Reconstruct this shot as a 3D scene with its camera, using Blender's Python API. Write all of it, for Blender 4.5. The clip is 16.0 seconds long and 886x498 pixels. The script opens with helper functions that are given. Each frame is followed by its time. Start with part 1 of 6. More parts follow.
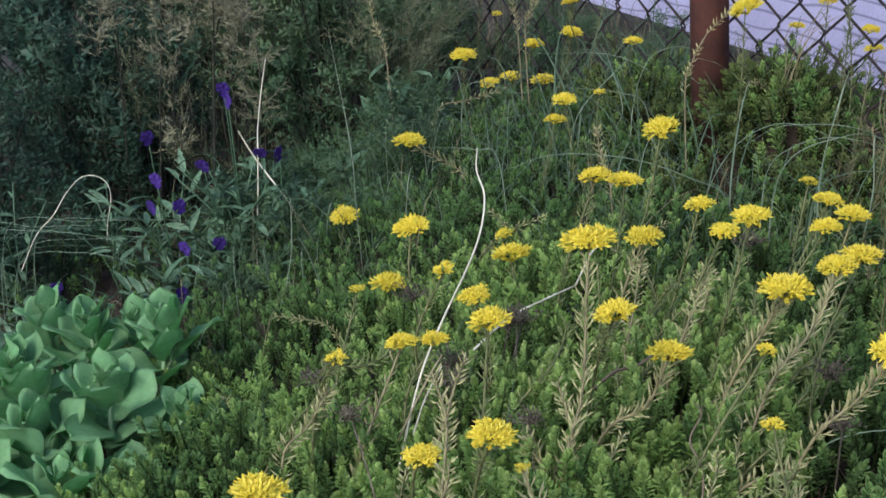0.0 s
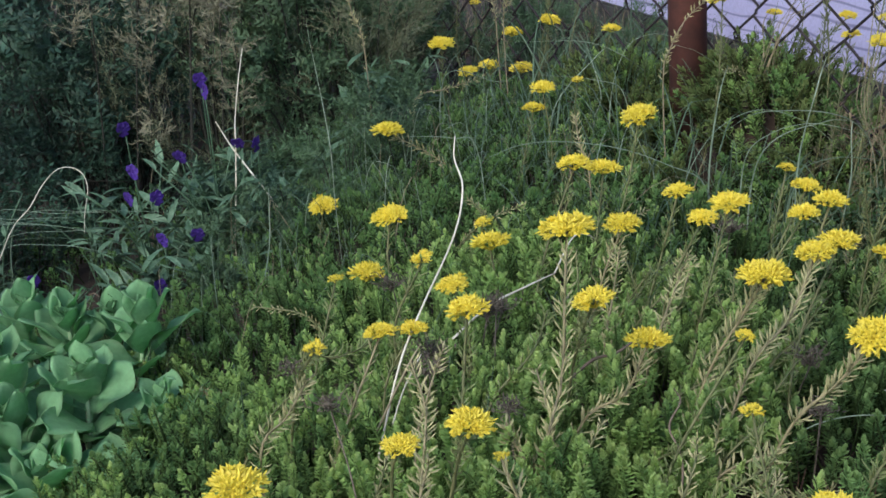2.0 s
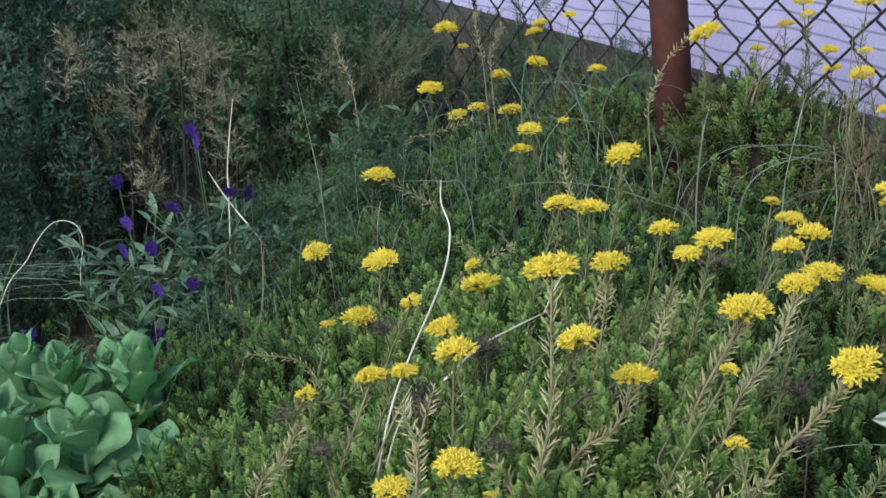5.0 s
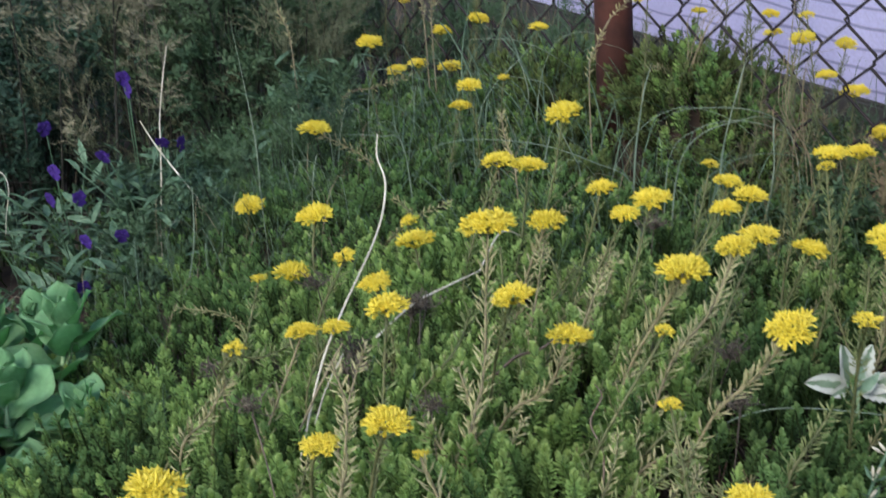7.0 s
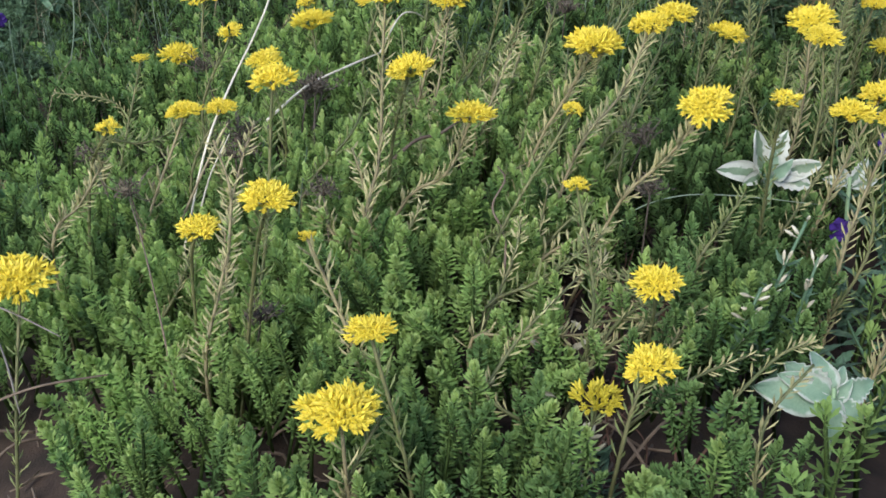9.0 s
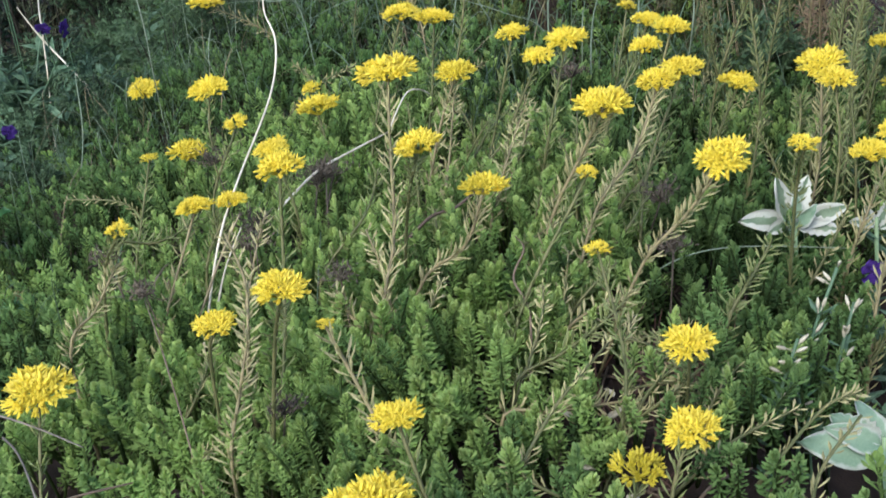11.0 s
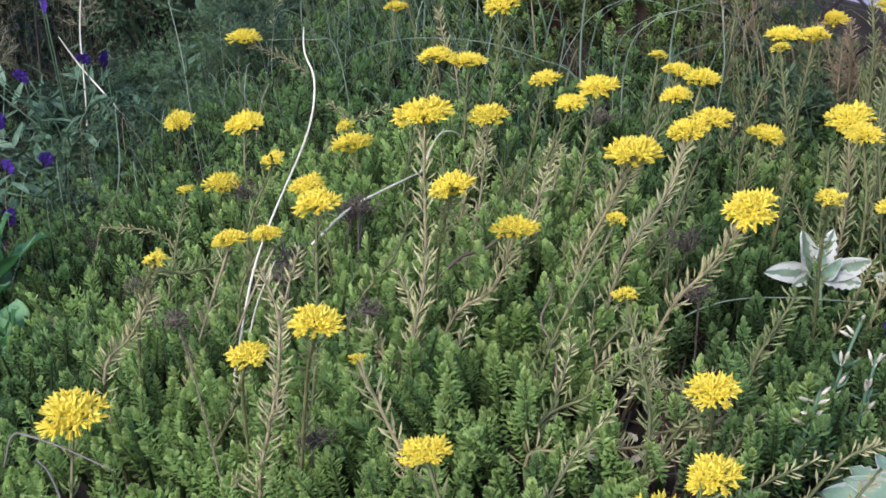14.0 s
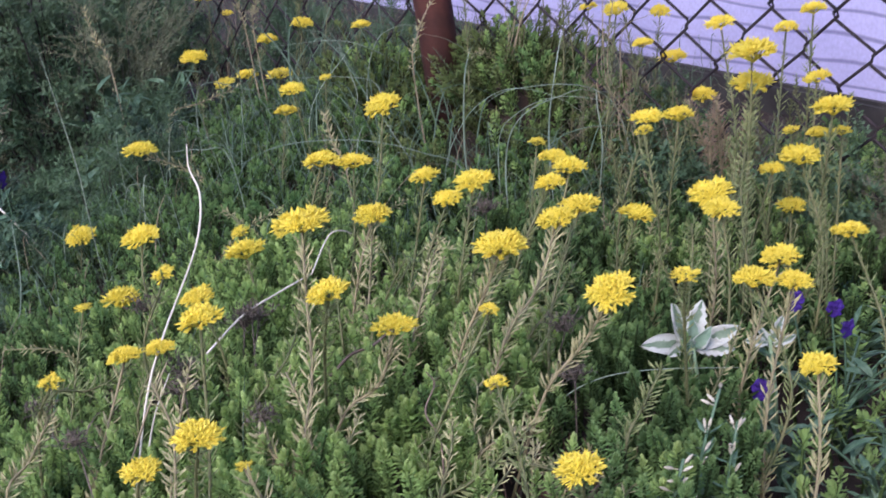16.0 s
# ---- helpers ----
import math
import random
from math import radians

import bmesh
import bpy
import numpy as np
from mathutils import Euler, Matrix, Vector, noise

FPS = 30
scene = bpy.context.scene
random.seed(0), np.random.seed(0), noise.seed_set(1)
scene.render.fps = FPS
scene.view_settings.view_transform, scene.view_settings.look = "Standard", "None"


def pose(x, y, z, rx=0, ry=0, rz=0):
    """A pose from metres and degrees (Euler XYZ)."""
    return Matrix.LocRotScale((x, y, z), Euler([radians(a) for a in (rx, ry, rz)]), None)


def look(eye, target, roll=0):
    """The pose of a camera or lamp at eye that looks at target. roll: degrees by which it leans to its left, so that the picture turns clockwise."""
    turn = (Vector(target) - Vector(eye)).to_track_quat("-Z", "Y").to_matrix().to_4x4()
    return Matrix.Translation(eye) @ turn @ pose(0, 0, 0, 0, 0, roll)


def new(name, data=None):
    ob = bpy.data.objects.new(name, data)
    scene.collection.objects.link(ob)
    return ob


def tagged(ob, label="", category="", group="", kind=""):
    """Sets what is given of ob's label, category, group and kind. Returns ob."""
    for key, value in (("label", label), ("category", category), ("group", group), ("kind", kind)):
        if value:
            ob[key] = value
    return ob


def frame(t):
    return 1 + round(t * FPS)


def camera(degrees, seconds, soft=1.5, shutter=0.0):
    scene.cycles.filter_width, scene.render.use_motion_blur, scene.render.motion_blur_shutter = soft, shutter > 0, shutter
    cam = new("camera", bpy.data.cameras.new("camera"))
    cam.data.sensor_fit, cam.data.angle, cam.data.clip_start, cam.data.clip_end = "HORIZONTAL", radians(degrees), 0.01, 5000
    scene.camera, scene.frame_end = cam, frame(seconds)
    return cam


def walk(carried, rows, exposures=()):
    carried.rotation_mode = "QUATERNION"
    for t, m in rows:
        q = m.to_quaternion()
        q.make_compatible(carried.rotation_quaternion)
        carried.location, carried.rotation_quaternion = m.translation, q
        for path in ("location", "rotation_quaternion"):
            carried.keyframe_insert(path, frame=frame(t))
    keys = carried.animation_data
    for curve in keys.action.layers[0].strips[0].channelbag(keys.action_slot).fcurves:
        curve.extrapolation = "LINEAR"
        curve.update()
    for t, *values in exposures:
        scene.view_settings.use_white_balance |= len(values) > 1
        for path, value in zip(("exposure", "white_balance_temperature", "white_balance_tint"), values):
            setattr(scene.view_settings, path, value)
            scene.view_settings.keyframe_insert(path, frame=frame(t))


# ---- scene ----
cam = camera(39.6, 16.0, 1.6, 0.5)
PATH = [
    (0, (0.0329, 0.0159, 0.5673), (-0.0293, 2.3339, -0.1915), -4.7),
    (0.5, (0.0305, 0.0220, 0.5624), (-0.0329, 2.3326, -0.2184), -3.8),
    (1, (0.0329, 0.0268, 0.5612), (-0.0061, 2.3314, -0.2379), -4.1),
    (1.5, (0.0317, 0.0220, 0.5636), (-0.0085, 2.3314, -0.2233), -4.1),
    (2, (0.0354, 0.0195, 0.5649), (0.0085, 2.3314, -0.2159), -4.9),
    (2.5, (0.0378, 0.0146, 0.5685), (0.0134, 2.3265, -0.2135), -5.4),
    (3, (0.0451, 0.0110, 0.5685), (0.0354, 2.3314, -0.1842), -6.0),
    (3.5, (0.0488, 0.0073, 0.5697), (0.0415, 2.3424, -0.1403), -6.9),
    (4, (0.0476, 0.0061, 0.5697), (0.0256, 2.3412, -0.1342), -6.6),
    (6.5, (0.0451, 0.0110, 0.5685), (0.0891, 2.3473, -0.1354), -4.9),
    (7, (0.0476, 0.0244, 0.5600), (0.1440, 2.3302, -0.2294), -4.4),
    (7.5, (0.0537, 0.0232, 0.5600), (0.1940, 2.3107, -0.2769), -4.7),
    (8, (0.0573, 0.0415, 0.5466), (0.2733, 2.2960, -0.3587), -3.6),
    (8.5, (0.0622, 0.0634, 0.5222), (0.3050, 2.2277, -0.5771), -3.0),
    (8.7, (0.0610, 0.0671, 0.5185), (0.2977, 2.2094, -0.6246), -2.3),
    (10.8, (0.0647, 0.0878, 0.5063), (0.2574, 2.2936, -0.5185), -7.8),
    (11, (0.0659, 0.0878, 0.5075), (0.2696, 2.3021, -0.4965), -7.7),
    (11.5, (0.0647, 0.0805, 0.5124), (0.2806, 2.3095, -0.4587), -7.0),
    (12, (0.0647, 0.0781, 0.5136), (0.2891, 2.3156, -0.4331), -6.7),
    (12.5, (0.0622, 0.0805, 0.5148), (0.2891, 2.3131, -0.4441), -5.8),
    (13, (0.0586, 0.0671, 0.5197), (0.2904, 2.3058, -0.4221), -5.2),
    (13.5, (0.0537, 0.0756, 0.5161), (0.2403, 2.3241, -0.4148), -5.2),
    (14, (0.0586, 0.0744, 0.5161), (0.2330, 2.3229, -0.4148), -6.0),
    (14.5, (0.0647, 0.0683, 0.5209), (0.2501, 2.3302, -0.3745), -7.0),
    (15, (0.0756, 0.0586, 0.5283), (0.3306, 2.3217, -0.3501), -7.6),
    (15.5, (0.0842, 0.0500, 0.5331), (0.3782, 2.3192, -0.3135), -8.6),
    (16, (0.0903, 0.0354, 0.5392), (0.4294, 2.3143, -0.2635), -9.0),
]
walk(cam, [(t, look(eye, target, roll)) for t, eye, target, roll in PATH],
     [(0, 1.5, 6560, 7), (4, 1.5, 6500, 8), (7.5, 1.51, 6600, 8), (8.5, 1.69, 6650, 8), (12.5, 1.82, 6480, 11), (14.5, 1.82, 6320, 21), (16, 1.76, 6150, 27)])

# ---- sky, sun and exposure ----
world = bpy.data.worlds.new("sky")
scene.world = world
world.use_nodes = True
wn = world.node_tree.nodes
sky = wn.new("ShaderNodeTexSky")
sky.sky_type = "NISHITA"
sky.sun_disc = False
sky.sun_elevation, sky.sun_rotation = radians(38), radians(215)
wn["Background"].inputs[1].default_value = 0.12
world.node_tree.links.new(sky.outputs[0], wn["Background"].inputs[0])
sun = new("sun", bpy.data.lights.new("sun", "SUN"))
sun.data.energy, sun.data.angle, sun.data.color = 1.0, radians(25), (1.0, 0.95, 0.88)
sun.matrix_basis = look((-1.4, -2.0, 2.6), (0, 0, 0))

rng = np.random.default_rng(7)


# ---- materials ----
def material(name, dark, light, rough=0.55, fine=900.0, broad=25.0, bump=0.15, glow=0.0, age_shade=None, edge=None, spec=0.35, vary=0.25):
    """Two tones mixed by broad and fine noise; age: a third tone where the 'age' value is low; edge: a tone towards the leaf's margin;
    glow: the share of light that passes through a leaf."""
    m = bpy.data.materials.new(name)
    m.use_nodes = True
    nt = m.node_tree
    n, l = nt.nodes, nt.links
    b = n["Principled BSDF"]
    b.inputs["Roughness"].default_value = rough
    b.inputs["Specular IOR Level"].default_value = spec
    tc = n.new("ShaderNodeTexCoord")
    n1, n2 = n.new("ShaderNodeTexNoise"), n.new("ShaderNodeTexNoise")
    n1.inputs["Scale"].default_value, n2.inputs["Scale"].default_value = broad, fine
    n1.inputs["Detail"].default_value = 3
    l.new(tc.outputs["Object"], n1.inputs["Vector"])
    l.new(tc.outputs["Object"], n2.inputs["Vector"])
    ramp = n.new("ShaderNodeValToRGB")
    ramp.color_ramp.elements[0].position, ramp.color_ramp.elements[1].position = 0.32, 0.68
    ramp.color_ramp.elements[0].color, ramp.color_ramp.elements[1].color = (*dark, 1), (*light, 1)
    l.new(n1.outputs[0], ramp.inputs[0])
    col = ramp.outputs[0]
    if age_shade:
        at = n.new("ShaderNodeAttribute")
        at.attribute_name = "age_shade"
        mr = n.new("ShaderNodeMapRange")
        mr.inputs[1].default_value, mr.inputs[2].default_value = age_shade[3], age_shade[4]
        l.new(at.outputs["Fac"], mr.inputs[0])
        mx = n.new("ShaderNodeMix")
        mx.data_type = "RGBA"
        mx.inputs[6].default_value = (*age_shade[:3], 1)
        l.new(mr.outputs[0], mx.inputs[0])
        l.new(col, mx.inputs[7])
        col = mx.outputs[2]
    if edge:
        at = n.new("ShaderNodeAttribute")
        at.attribute_name = "edge"
        wob = n.new("ShaderNodeTexNoise")
        wob.inputs["Scale"].default_value = edge[5]
        wob.inputs["Detail"].default_value = 4
        l.new(tc.outputs["Object"], wob.inputs["Vector"])
        ad = n.new("ShaderNodeMath")
        ad.operation = "MULTIPLY_ADD"
        ad.inputs[1].default_value = 0.9
        l.new(wob.outputs[0], ad.inputs[0])
        l.new(at.outputs["Fac"], ad.inputs[2])
        mr = n.new("ShaderNodeMapRange")
        mr.inputs[1].default_value, mr.inputs[2].default_value = edge[3], edge[4]
        l.new(ad.outputs[0], mr.inputs[0])
        mx = n.new("ShaderNodeMix")
        mx.data_type = "RGBA"
        mx.inputs[7].default_value = (*edge[:3], 1)
        l.new(mr.outputs[0], mx.inputs[0])
        l.new(col, mx.inputs[6])
        col = mx.outputs[2]
    hsv = n.new("ShaderNodeHueSaturation")
    info = n.new("ShaderNodeObjectInfo")
    geo = n.new("ShaderNodeNewGeometry")
    sm = n.new("ShaderNodeMath")
    sm.operation = "ADD"
    l.new(info.outputs["Random"], sm.inputs[0])
    l.new(geo.outputs["Random Per Island"], sm.inputs[1])
    mr2 = n.new("ShaderNodeMapRange")
    mr2.inputs[2].default_value = 2.0
    mr2.inputs[3].default_value, mr2.inputs[4].default_value = 1 - vary, 1 + vary
    l.new(sm.outputs[0], mr2.inputs[0])
    l.new(mr2.outputs[0], hsv.inputs["Value"])
    l.new(col, hsv.inputs["Color"])
    mul = n.new("ShaderNodeMix")
    mul.data_type = "RGBA"
    mul.blend_type = "MULTIPLY"
    mul.inputs[0].default_value = 0.35
    l.new(hsv.outputs[0], mul.inputs[6])
    l.new(n2.outputs[0], mul.inputs[7])
    l.new(mul.outputs[2], b.inputs["Base Color"])
    bp = n.new("ShaderNodeBump")
    bp.inputs["Strength"].default_value, bp.inputs["Distance"].default_value = bump, 0.001
    l.new(n2.outputs[0], bp.inputs["Height"])
    l.new(bp.outputs[0], b.inputs["Normal"])
    if glow:
        tr = n.new("ShaderNodeBsdfTranslucent")
        l.new(mul.outputs[2], tr.inputs[0])
        ms = n.new("ShaderNodeMixShader")
        ms.inputs[0].default_value = glow
        l.new(b.outputs[0], ms.inputs[1])
        l.new(tr.outputs[0], ms.inputs[2])
        l.new(ms.outputs[0], n["Material Output"].inputs[0])
    return m


M_SOIL = material("soil", (0.015, 0.01, 0.008), (0.048, 0.031, 0.023), 0.95, 400, 30, 0.8, vary=0.0)
# the dark third tone mixes old needles with shade painted into the mat's depth
M_SHOOT = material("stonecrop_green", (0.24, 0.41, 0.118), (0.365, 0.54, 0.18), 0.7, 700, 16, 0.1, 0.45, spec=0.08, vary=0.16, age_shade=(0.075, 0.125, 0.04, 0.15, 0.8), edge=(0.52, 0.64, 0.25, 0.85, 1.75, 9.0))
M_SHOOT_OLD = material("stonecrop_olive", (0.125, 0.18, 0.063), (0.21, 0.27, 0.097), 0.7, 700, 16, 0.1, 0.4, spec=0.08, vary=0.2, age_shade=(0.05, 0.055, 0.02, 0.15, 0.9), edge=(0.33, 0.38, 0.15, 0.85, 1.75, 9.0))
M_SHOOT_BLUE = material("stonecrop_bluegreen", (0.12, 0.25, 0.085), (0.22, 0.36, 0.125), 0.7, 700, 16, 0.1, 0.45, spec=0.08, vary=0.18, age_shade=(0.03, 0.05, 0.018, 0.15, 0.9), edge=(0.29, 0.43, 0.17, 0.85, 1.75, 9.0))
M_BUFF = material("dry_buff_leaf", (0.33, 0.32, 0.15), (0.46, 0.43, 0.235), 0.7, 900, 30, 0.2, 0.2, age_shade=(0.28, 0.23, 0.13, -0.2, 0.6))
M_DRYLEAF = material("dry_brown_leaf", (0.2, 0.145, 0.09), (0.34, 0.26, 0.17), 0.75, 900, 30, 0.2, 0.15, vary=0.3)
M_PALE = material("pale_green_leaf", (0.14, 0.19, 0.065), (0.24, 0.27, 0.11), 0.6, 900, 30, 0.2, 0.22, age_shade=(0.25, 0.19, 0.09, -0.2, 0.6))
M_STEM = material("flower_stalk", (0.075, 0.095, 0.035), (0.16, 0.155, 0.068), 0.65, 900, 40, 0.2)
M_STEM_DRY = material("dry_buff_stalk", (0.17, 0.145, 0.078), (0.27, 0.235, 0.13), 0.7, 900, 40, 0.2)
M_DULL = material("dull_green_leaf", (0.08, 0.115, 0.045), (0.16, 0.18, 0.08), 0.6, 900, 30, 0.2, 0.2, age_shade=(0.17, 0.13, 0.065, -0.2, 0.6))
M_YELLOW = material("yellow_petal", (0.9, 0.74, 0.06), (0.97, 0.84, 0.15), 0.5, 500, 60, 0.05, 0.40, age_shade=(0.7, 0.48, 0.015, 0.0, 0.55), vary=0.14)
M_BUD = material("yellow_green_bud", (0.5, 0.46, 0.05), (0.68, 0.55, 0.05), 0.5, 500, 60, 0.05, 0.25, age_shade=(0.25, 0.3, 0.06, 0.0, 0.7), vary=0.12)
M_SUCC = material("glaucous_leaf", (0.25, 0.51, 0.265), (0.36, 0.63, 0.345), 0.8, 12, 1.6, 0.05, 0.6, vary=0.16, spec=0.1, edge=(0.34, 0.56, 0.32, 1.30, 1.55, 3.0))
M_SUCC_STEM = material("pale_green_stalk", (0.2, 0.33, 0.18), (0.28, 0.4, 0.22), 0.5, 350, 22, 0.08)
M_VIOLET = material("violet_petal", (0.030, 0.013, 0.15), (0.085, 0.032, 0.29), 0.7, 500, 90, 0.1, 0.25, vary=0.25)
M_VLEAF = material("viola_leaf", (0.055, 0.125, 0.068), (0.135, 0.225, 0.14), 0.5, 60, 4, 0.2, 0.2, vary=0.35)
M_VARIEG = material("variegated_leaf", (0.11, 0.18, 0.11), (0.20, 0.28, 0.19), 0.6, 30, 2.5, 0.2, 0.15, edge=(0.52, 0.55, 0.50, 0.78, 0.92, 7.0), vary=0.08)
M_MINTV = material("pale_toothed_leaf", (0.15, 0.265, 0.18), (0.25, 0.37, 0.265), 0.6, 30, 2.5, 0.2, 0.2, edge=(0.46, 0.51, 0.46, 1.16, 1.34, 4.5), vary=0.06)
M_GRASS = material("grass_blade", (0.045, 0.095, 0.05), (0.15, 0.225, 0.15), 0.55, 40, 3, 0.1, 0.25, vary=0.35)
M_GRASS_PALE = material("pale_grass_blade", (0.17, 0.25, 0.18), (0.3, 0.37, 0.28), 0.55, 40, 3, 0.1, 0.25, vary=0.25)
M_STRAW = material("straw", (0.5, 0.46, 0.36), (0.73, 0.69, 0.59), 0.6, 600, 30, 0.2, vary=0.12)
M_HAY = material("dull_hay", (0.17, 0.145, 0.09), (0.32, 0.27, 0.17), 0.75, 600, 30, 0.2, vary=0.3)
M_TWIG = material("dead_twig", (0.075, 0.055, 0.042), (0.18, 0.135, 0.1), 0.8, 600, 30, 0.4, vary=0.3)
M_BARESTEM = material("red_brown_stem", (0.06, 0.03, 0.022), (0.14, 0.075, 0.052), 0.75, 600, 30, 0.3, vary=0.3)
M_GREYTWIG = material("grey_twig", (0.10, 0.09, 0.08), (0.20, 0.18, 0.16), 0.8, 600, 30, 0.3, vary=0.2)
M_DEADHEAD = material("dried_grey_head", (0.045, 0.037, 0.028), (0.12, 0.1, 0.078), 0.85, 600, 60, 0.3, vary=0.35)
M_NEEDLE = material("dark_needle", (0.012, 0.04, 0.026), (0.042, 0.096, 0.055), 0.6, 500, 6, 0.1, 0.15, vary=0.4)
M_NEEDLE_MID = material("mid_needle", (0.045, 0.105, 0.047), (0.125, 0.2, 0.1), 0.6, 500, 6, 0.1, 0.3, vary=0.4)
M_NEEDLE_BROWN = material("browning_needle", (0.075, 0.1, 0.055), (0.18, 0.185, 0.11), 0.7, 500, 8, 0.1, 0.2, vary=0.4)
M_NEEDLE_DRY = material("dry_brown_needle", (0.095, 0.095, 0.058), (0.235, 0.22, 0.145), 0.75, 500, 8, 0.1, 0.1, vary=0.4)
M_BARK = material("dark_bark", (0.014, 0.014, 0.011), (0.04, 0.037, 0.028), 0.85, 300, 20, 0.4, vary=0.3)
M_POD = material("white_bud", (0.32, 0.30, 0.22), (0.52, 0.49, 0.40), 0.6, 500, 60, 0.1, vary=0.2)
M_WALL = material("lilac_white_paint", (0.49, 0.465, 0.72), (0.61, 0.575, 0.85), 0.85, 160, 5, 0.4, vary=0.0)
# fine wavering darker lines along the wall
wt = M_WALL.node_tree
wave, bands = wt.nodes.new("ShaderNodeTexWave"), wt.nodes.new("ShaderNodeValToRGB")
wave.wave_type, wave.bands_direction = "BANDS", "Z"
wave.inputs["Scale"].default_value, wave.inputs["Distortion"].default_value, wave.inputs["Detail"].default_value = 9.0, 7.0, 2.0
wave.inputs["Detail Scale"].default_value = 0.6
bands.color_ramp.elements[0].position, bands.color_ramp.elements[1].position = 0.0, 0.10
bands.color_ramp.elements[0].color, bands.color_ramp.elements[1].color = (0.5, 0.5, 0.55, 1), (1, 1, 1, 1)
tint = wt.nodes.new("ShaderNodeMix")
tint.data_type, tint.blend_type = "RGBA", "MULTIPLY"
tint.inputs[0].default_value = 1.0
place = wt.nodes.new("ShaderNodeTexCoord")
stretch = wt.nodes.new("ShaderNodeMapping")
stretch.inputs["Scale"].default_value = (0.35, 0.35, 1.0)
wt.links.new(place.outputs["Object"], stretch.inputs[0])
wt.links.new(stretch.outputs[0], wave.inputs["Vector"])
wt.links.new(wave.outputs["Fac"], bands.inputs[0])
was = wt.nodes["Principled BSDF"].inputs["Base Color"].links[0].from_socket
wt.links.new(was, tint.inputs[6])
wt.links.new(bands.outputs[0], tint.inputs[7])
wt.links.new(tint.outputs[2], wt.nodes["Principled BSDF"].inputs["Base Color"])
M_PLINTH = material("dark_concrete", (0.03, 0.027, 0.026), (0.075, 0.07, 0.065), 0.9, 120, 9, 0.6, vary=0.0)
M_RUST = material("red_brown_paint", (0.03, 0.011, 0.01), (0.085, 0.026, 0.019), 0.75, 160, 24, 0.5, vary=0.0)
M_WIRE = material("rusty_wire", (0.01, 0.008, 0.012), (0.03, 0.02, 0.022), 0.75, 300, 40, 0.4, vary=0.2)


# ---- mesh tools ----
class Bag:
    """Gathers triangles of one mesh."""

    def __init__(self):
        self.v, self.t, self.a, self.e, self.n = [], [], [], [], 0

    def add(self, v, t, age_shade=None, edge=None):
        v, t = np.asarray(v, float), np.asarray(t, int)
        self.v.append(v)
        self.t.append(t + self.n)
        self.a.append(np.ones(len(v)) if age_shade is None else age_shade)
        self.e.append(np.zeros(len(v)) if edge is None else edge)
        self.n += len(v)
        return self

    def arrays(self):
        return np.concatenate(self.v), np.concatenate(self.t), np.concatenate(self.a), np.concatenate(self.e)

    def mesh(self, name, mat, smooth=False):
        v, t, a, e = self.arrays()
        me = bpy.data.meshes.new(name)
        me.vertices.add(len(v))
        me.vertices.foreach_set("co", v.ravel())
        me.loops.add(3 * len(t))
        me.loops.foreach_set("vertex_index", t.ravel())
        me.polygons.add(len(t))
        me.polygons.foreach_set("loop_start", np.arange(0, 3 * len(t), 3))
        me.polygons.foreach_set("use_smooth", np.full(len(t), smooth))
        me.attributes.new("age_shade", "FLOAT", "POINT").data.foreach_set("value", a)
        me.attributes.new("edge", "FLOAT", "POINT").data.foreach_set("value", e)
        me.materials.append(mat)
        me.update(calc_edges=True)
        return me


def unit(v):
    v = np.asarray(v, float)
    return v / np.maximum(np.linalg.norm(v, axis=-1, keepdims=True), 1e-9)


def leaves(bag, p, d, length, width, thick, age_shade=1.0, slim=False, mid=0.45, flat=False, edge=0.0):
    """Many small pointed fleshy leaves at once, each from p along d. slim: the upper side alone; flat: a plain needle."""
    p, d = np.asarray(p, float), unit(d)
    n = len(p)
    length, width, thick, age_shade, edge = [np.broadcast_to(np.asarray(q, float), n)[:, None] for q in (length, width, thick, age_shade, edge)]
    side = unit(np.cross(d, [0.02, 0.01, 1.0]))
    up = np.cross(side, d)
    m = p + d * length * mid
    v = [p, m - side * width / 2, m + side * width / 2, m + up * thick, p + d * length + up * length * 0.08, m - up * thick * 0.6]
    if flat:
        v = np.stack([v[0], v[1], v[2], v[4]], 1).reshape(-1, 3)
        t = (np.array([(0, 1, 2), (1, 3, 2)])[None] + 4 * np.arange(n)[:, None, None]).reshape(-1, 3)
        bag.add(v, t, np.repeat(age_shade.ravel(), 4), np.repeat(edge.ravel(), 4))
        return bag
    k = 5 if slim else 6
    v = np.stack(v[:k], 1).reshape(-1, 3)
    f = [(0, 1, 3), (0, 3, 2), (4, 3, 1), (4, 2, 3)] + ([] if slim else [(0, 2, 5), (0, 5, 1), (4, 5, 2), (4, 1, 5)])
    t = (np.array(f)[None] + k * np.arange(n)[:, None, None]).reshape(-1, 3)
    w = np.array([0.0, 0.5, 0.5, 0.5, 0.35, 0.4])[:k]
    bag.add(v, t, (age_shade - 0.25 + w[None]).ravel(), np.repeat(edge.ravel(), k))
    return bag


def curve(points, n):
    """A smooth path of n places through the points."""
    p = np.asarray(points, float)
    if len(p) == 2:
        s = np.linspace(0, 1, n)[:, None]
        return p[0] * (1 - s) + p[1] * s
    q = np.vstack([2 * p[0] - p[1], p, 2 * p[-1] - p[-2]])
    out = []
    for s in np.linspace(0, len(p) - 1.0001, n):
        i, u = int(s), s - int(s)
        a, b, c, e = q[i:i + 4]
        out.append(0.5 * (2 * b + (c - a) * u + (2 * a - 5 * b + 4 * c - e) * u * u + (3 * b - a - 3 * c + e) * u ** 3))
    return np.array(out)


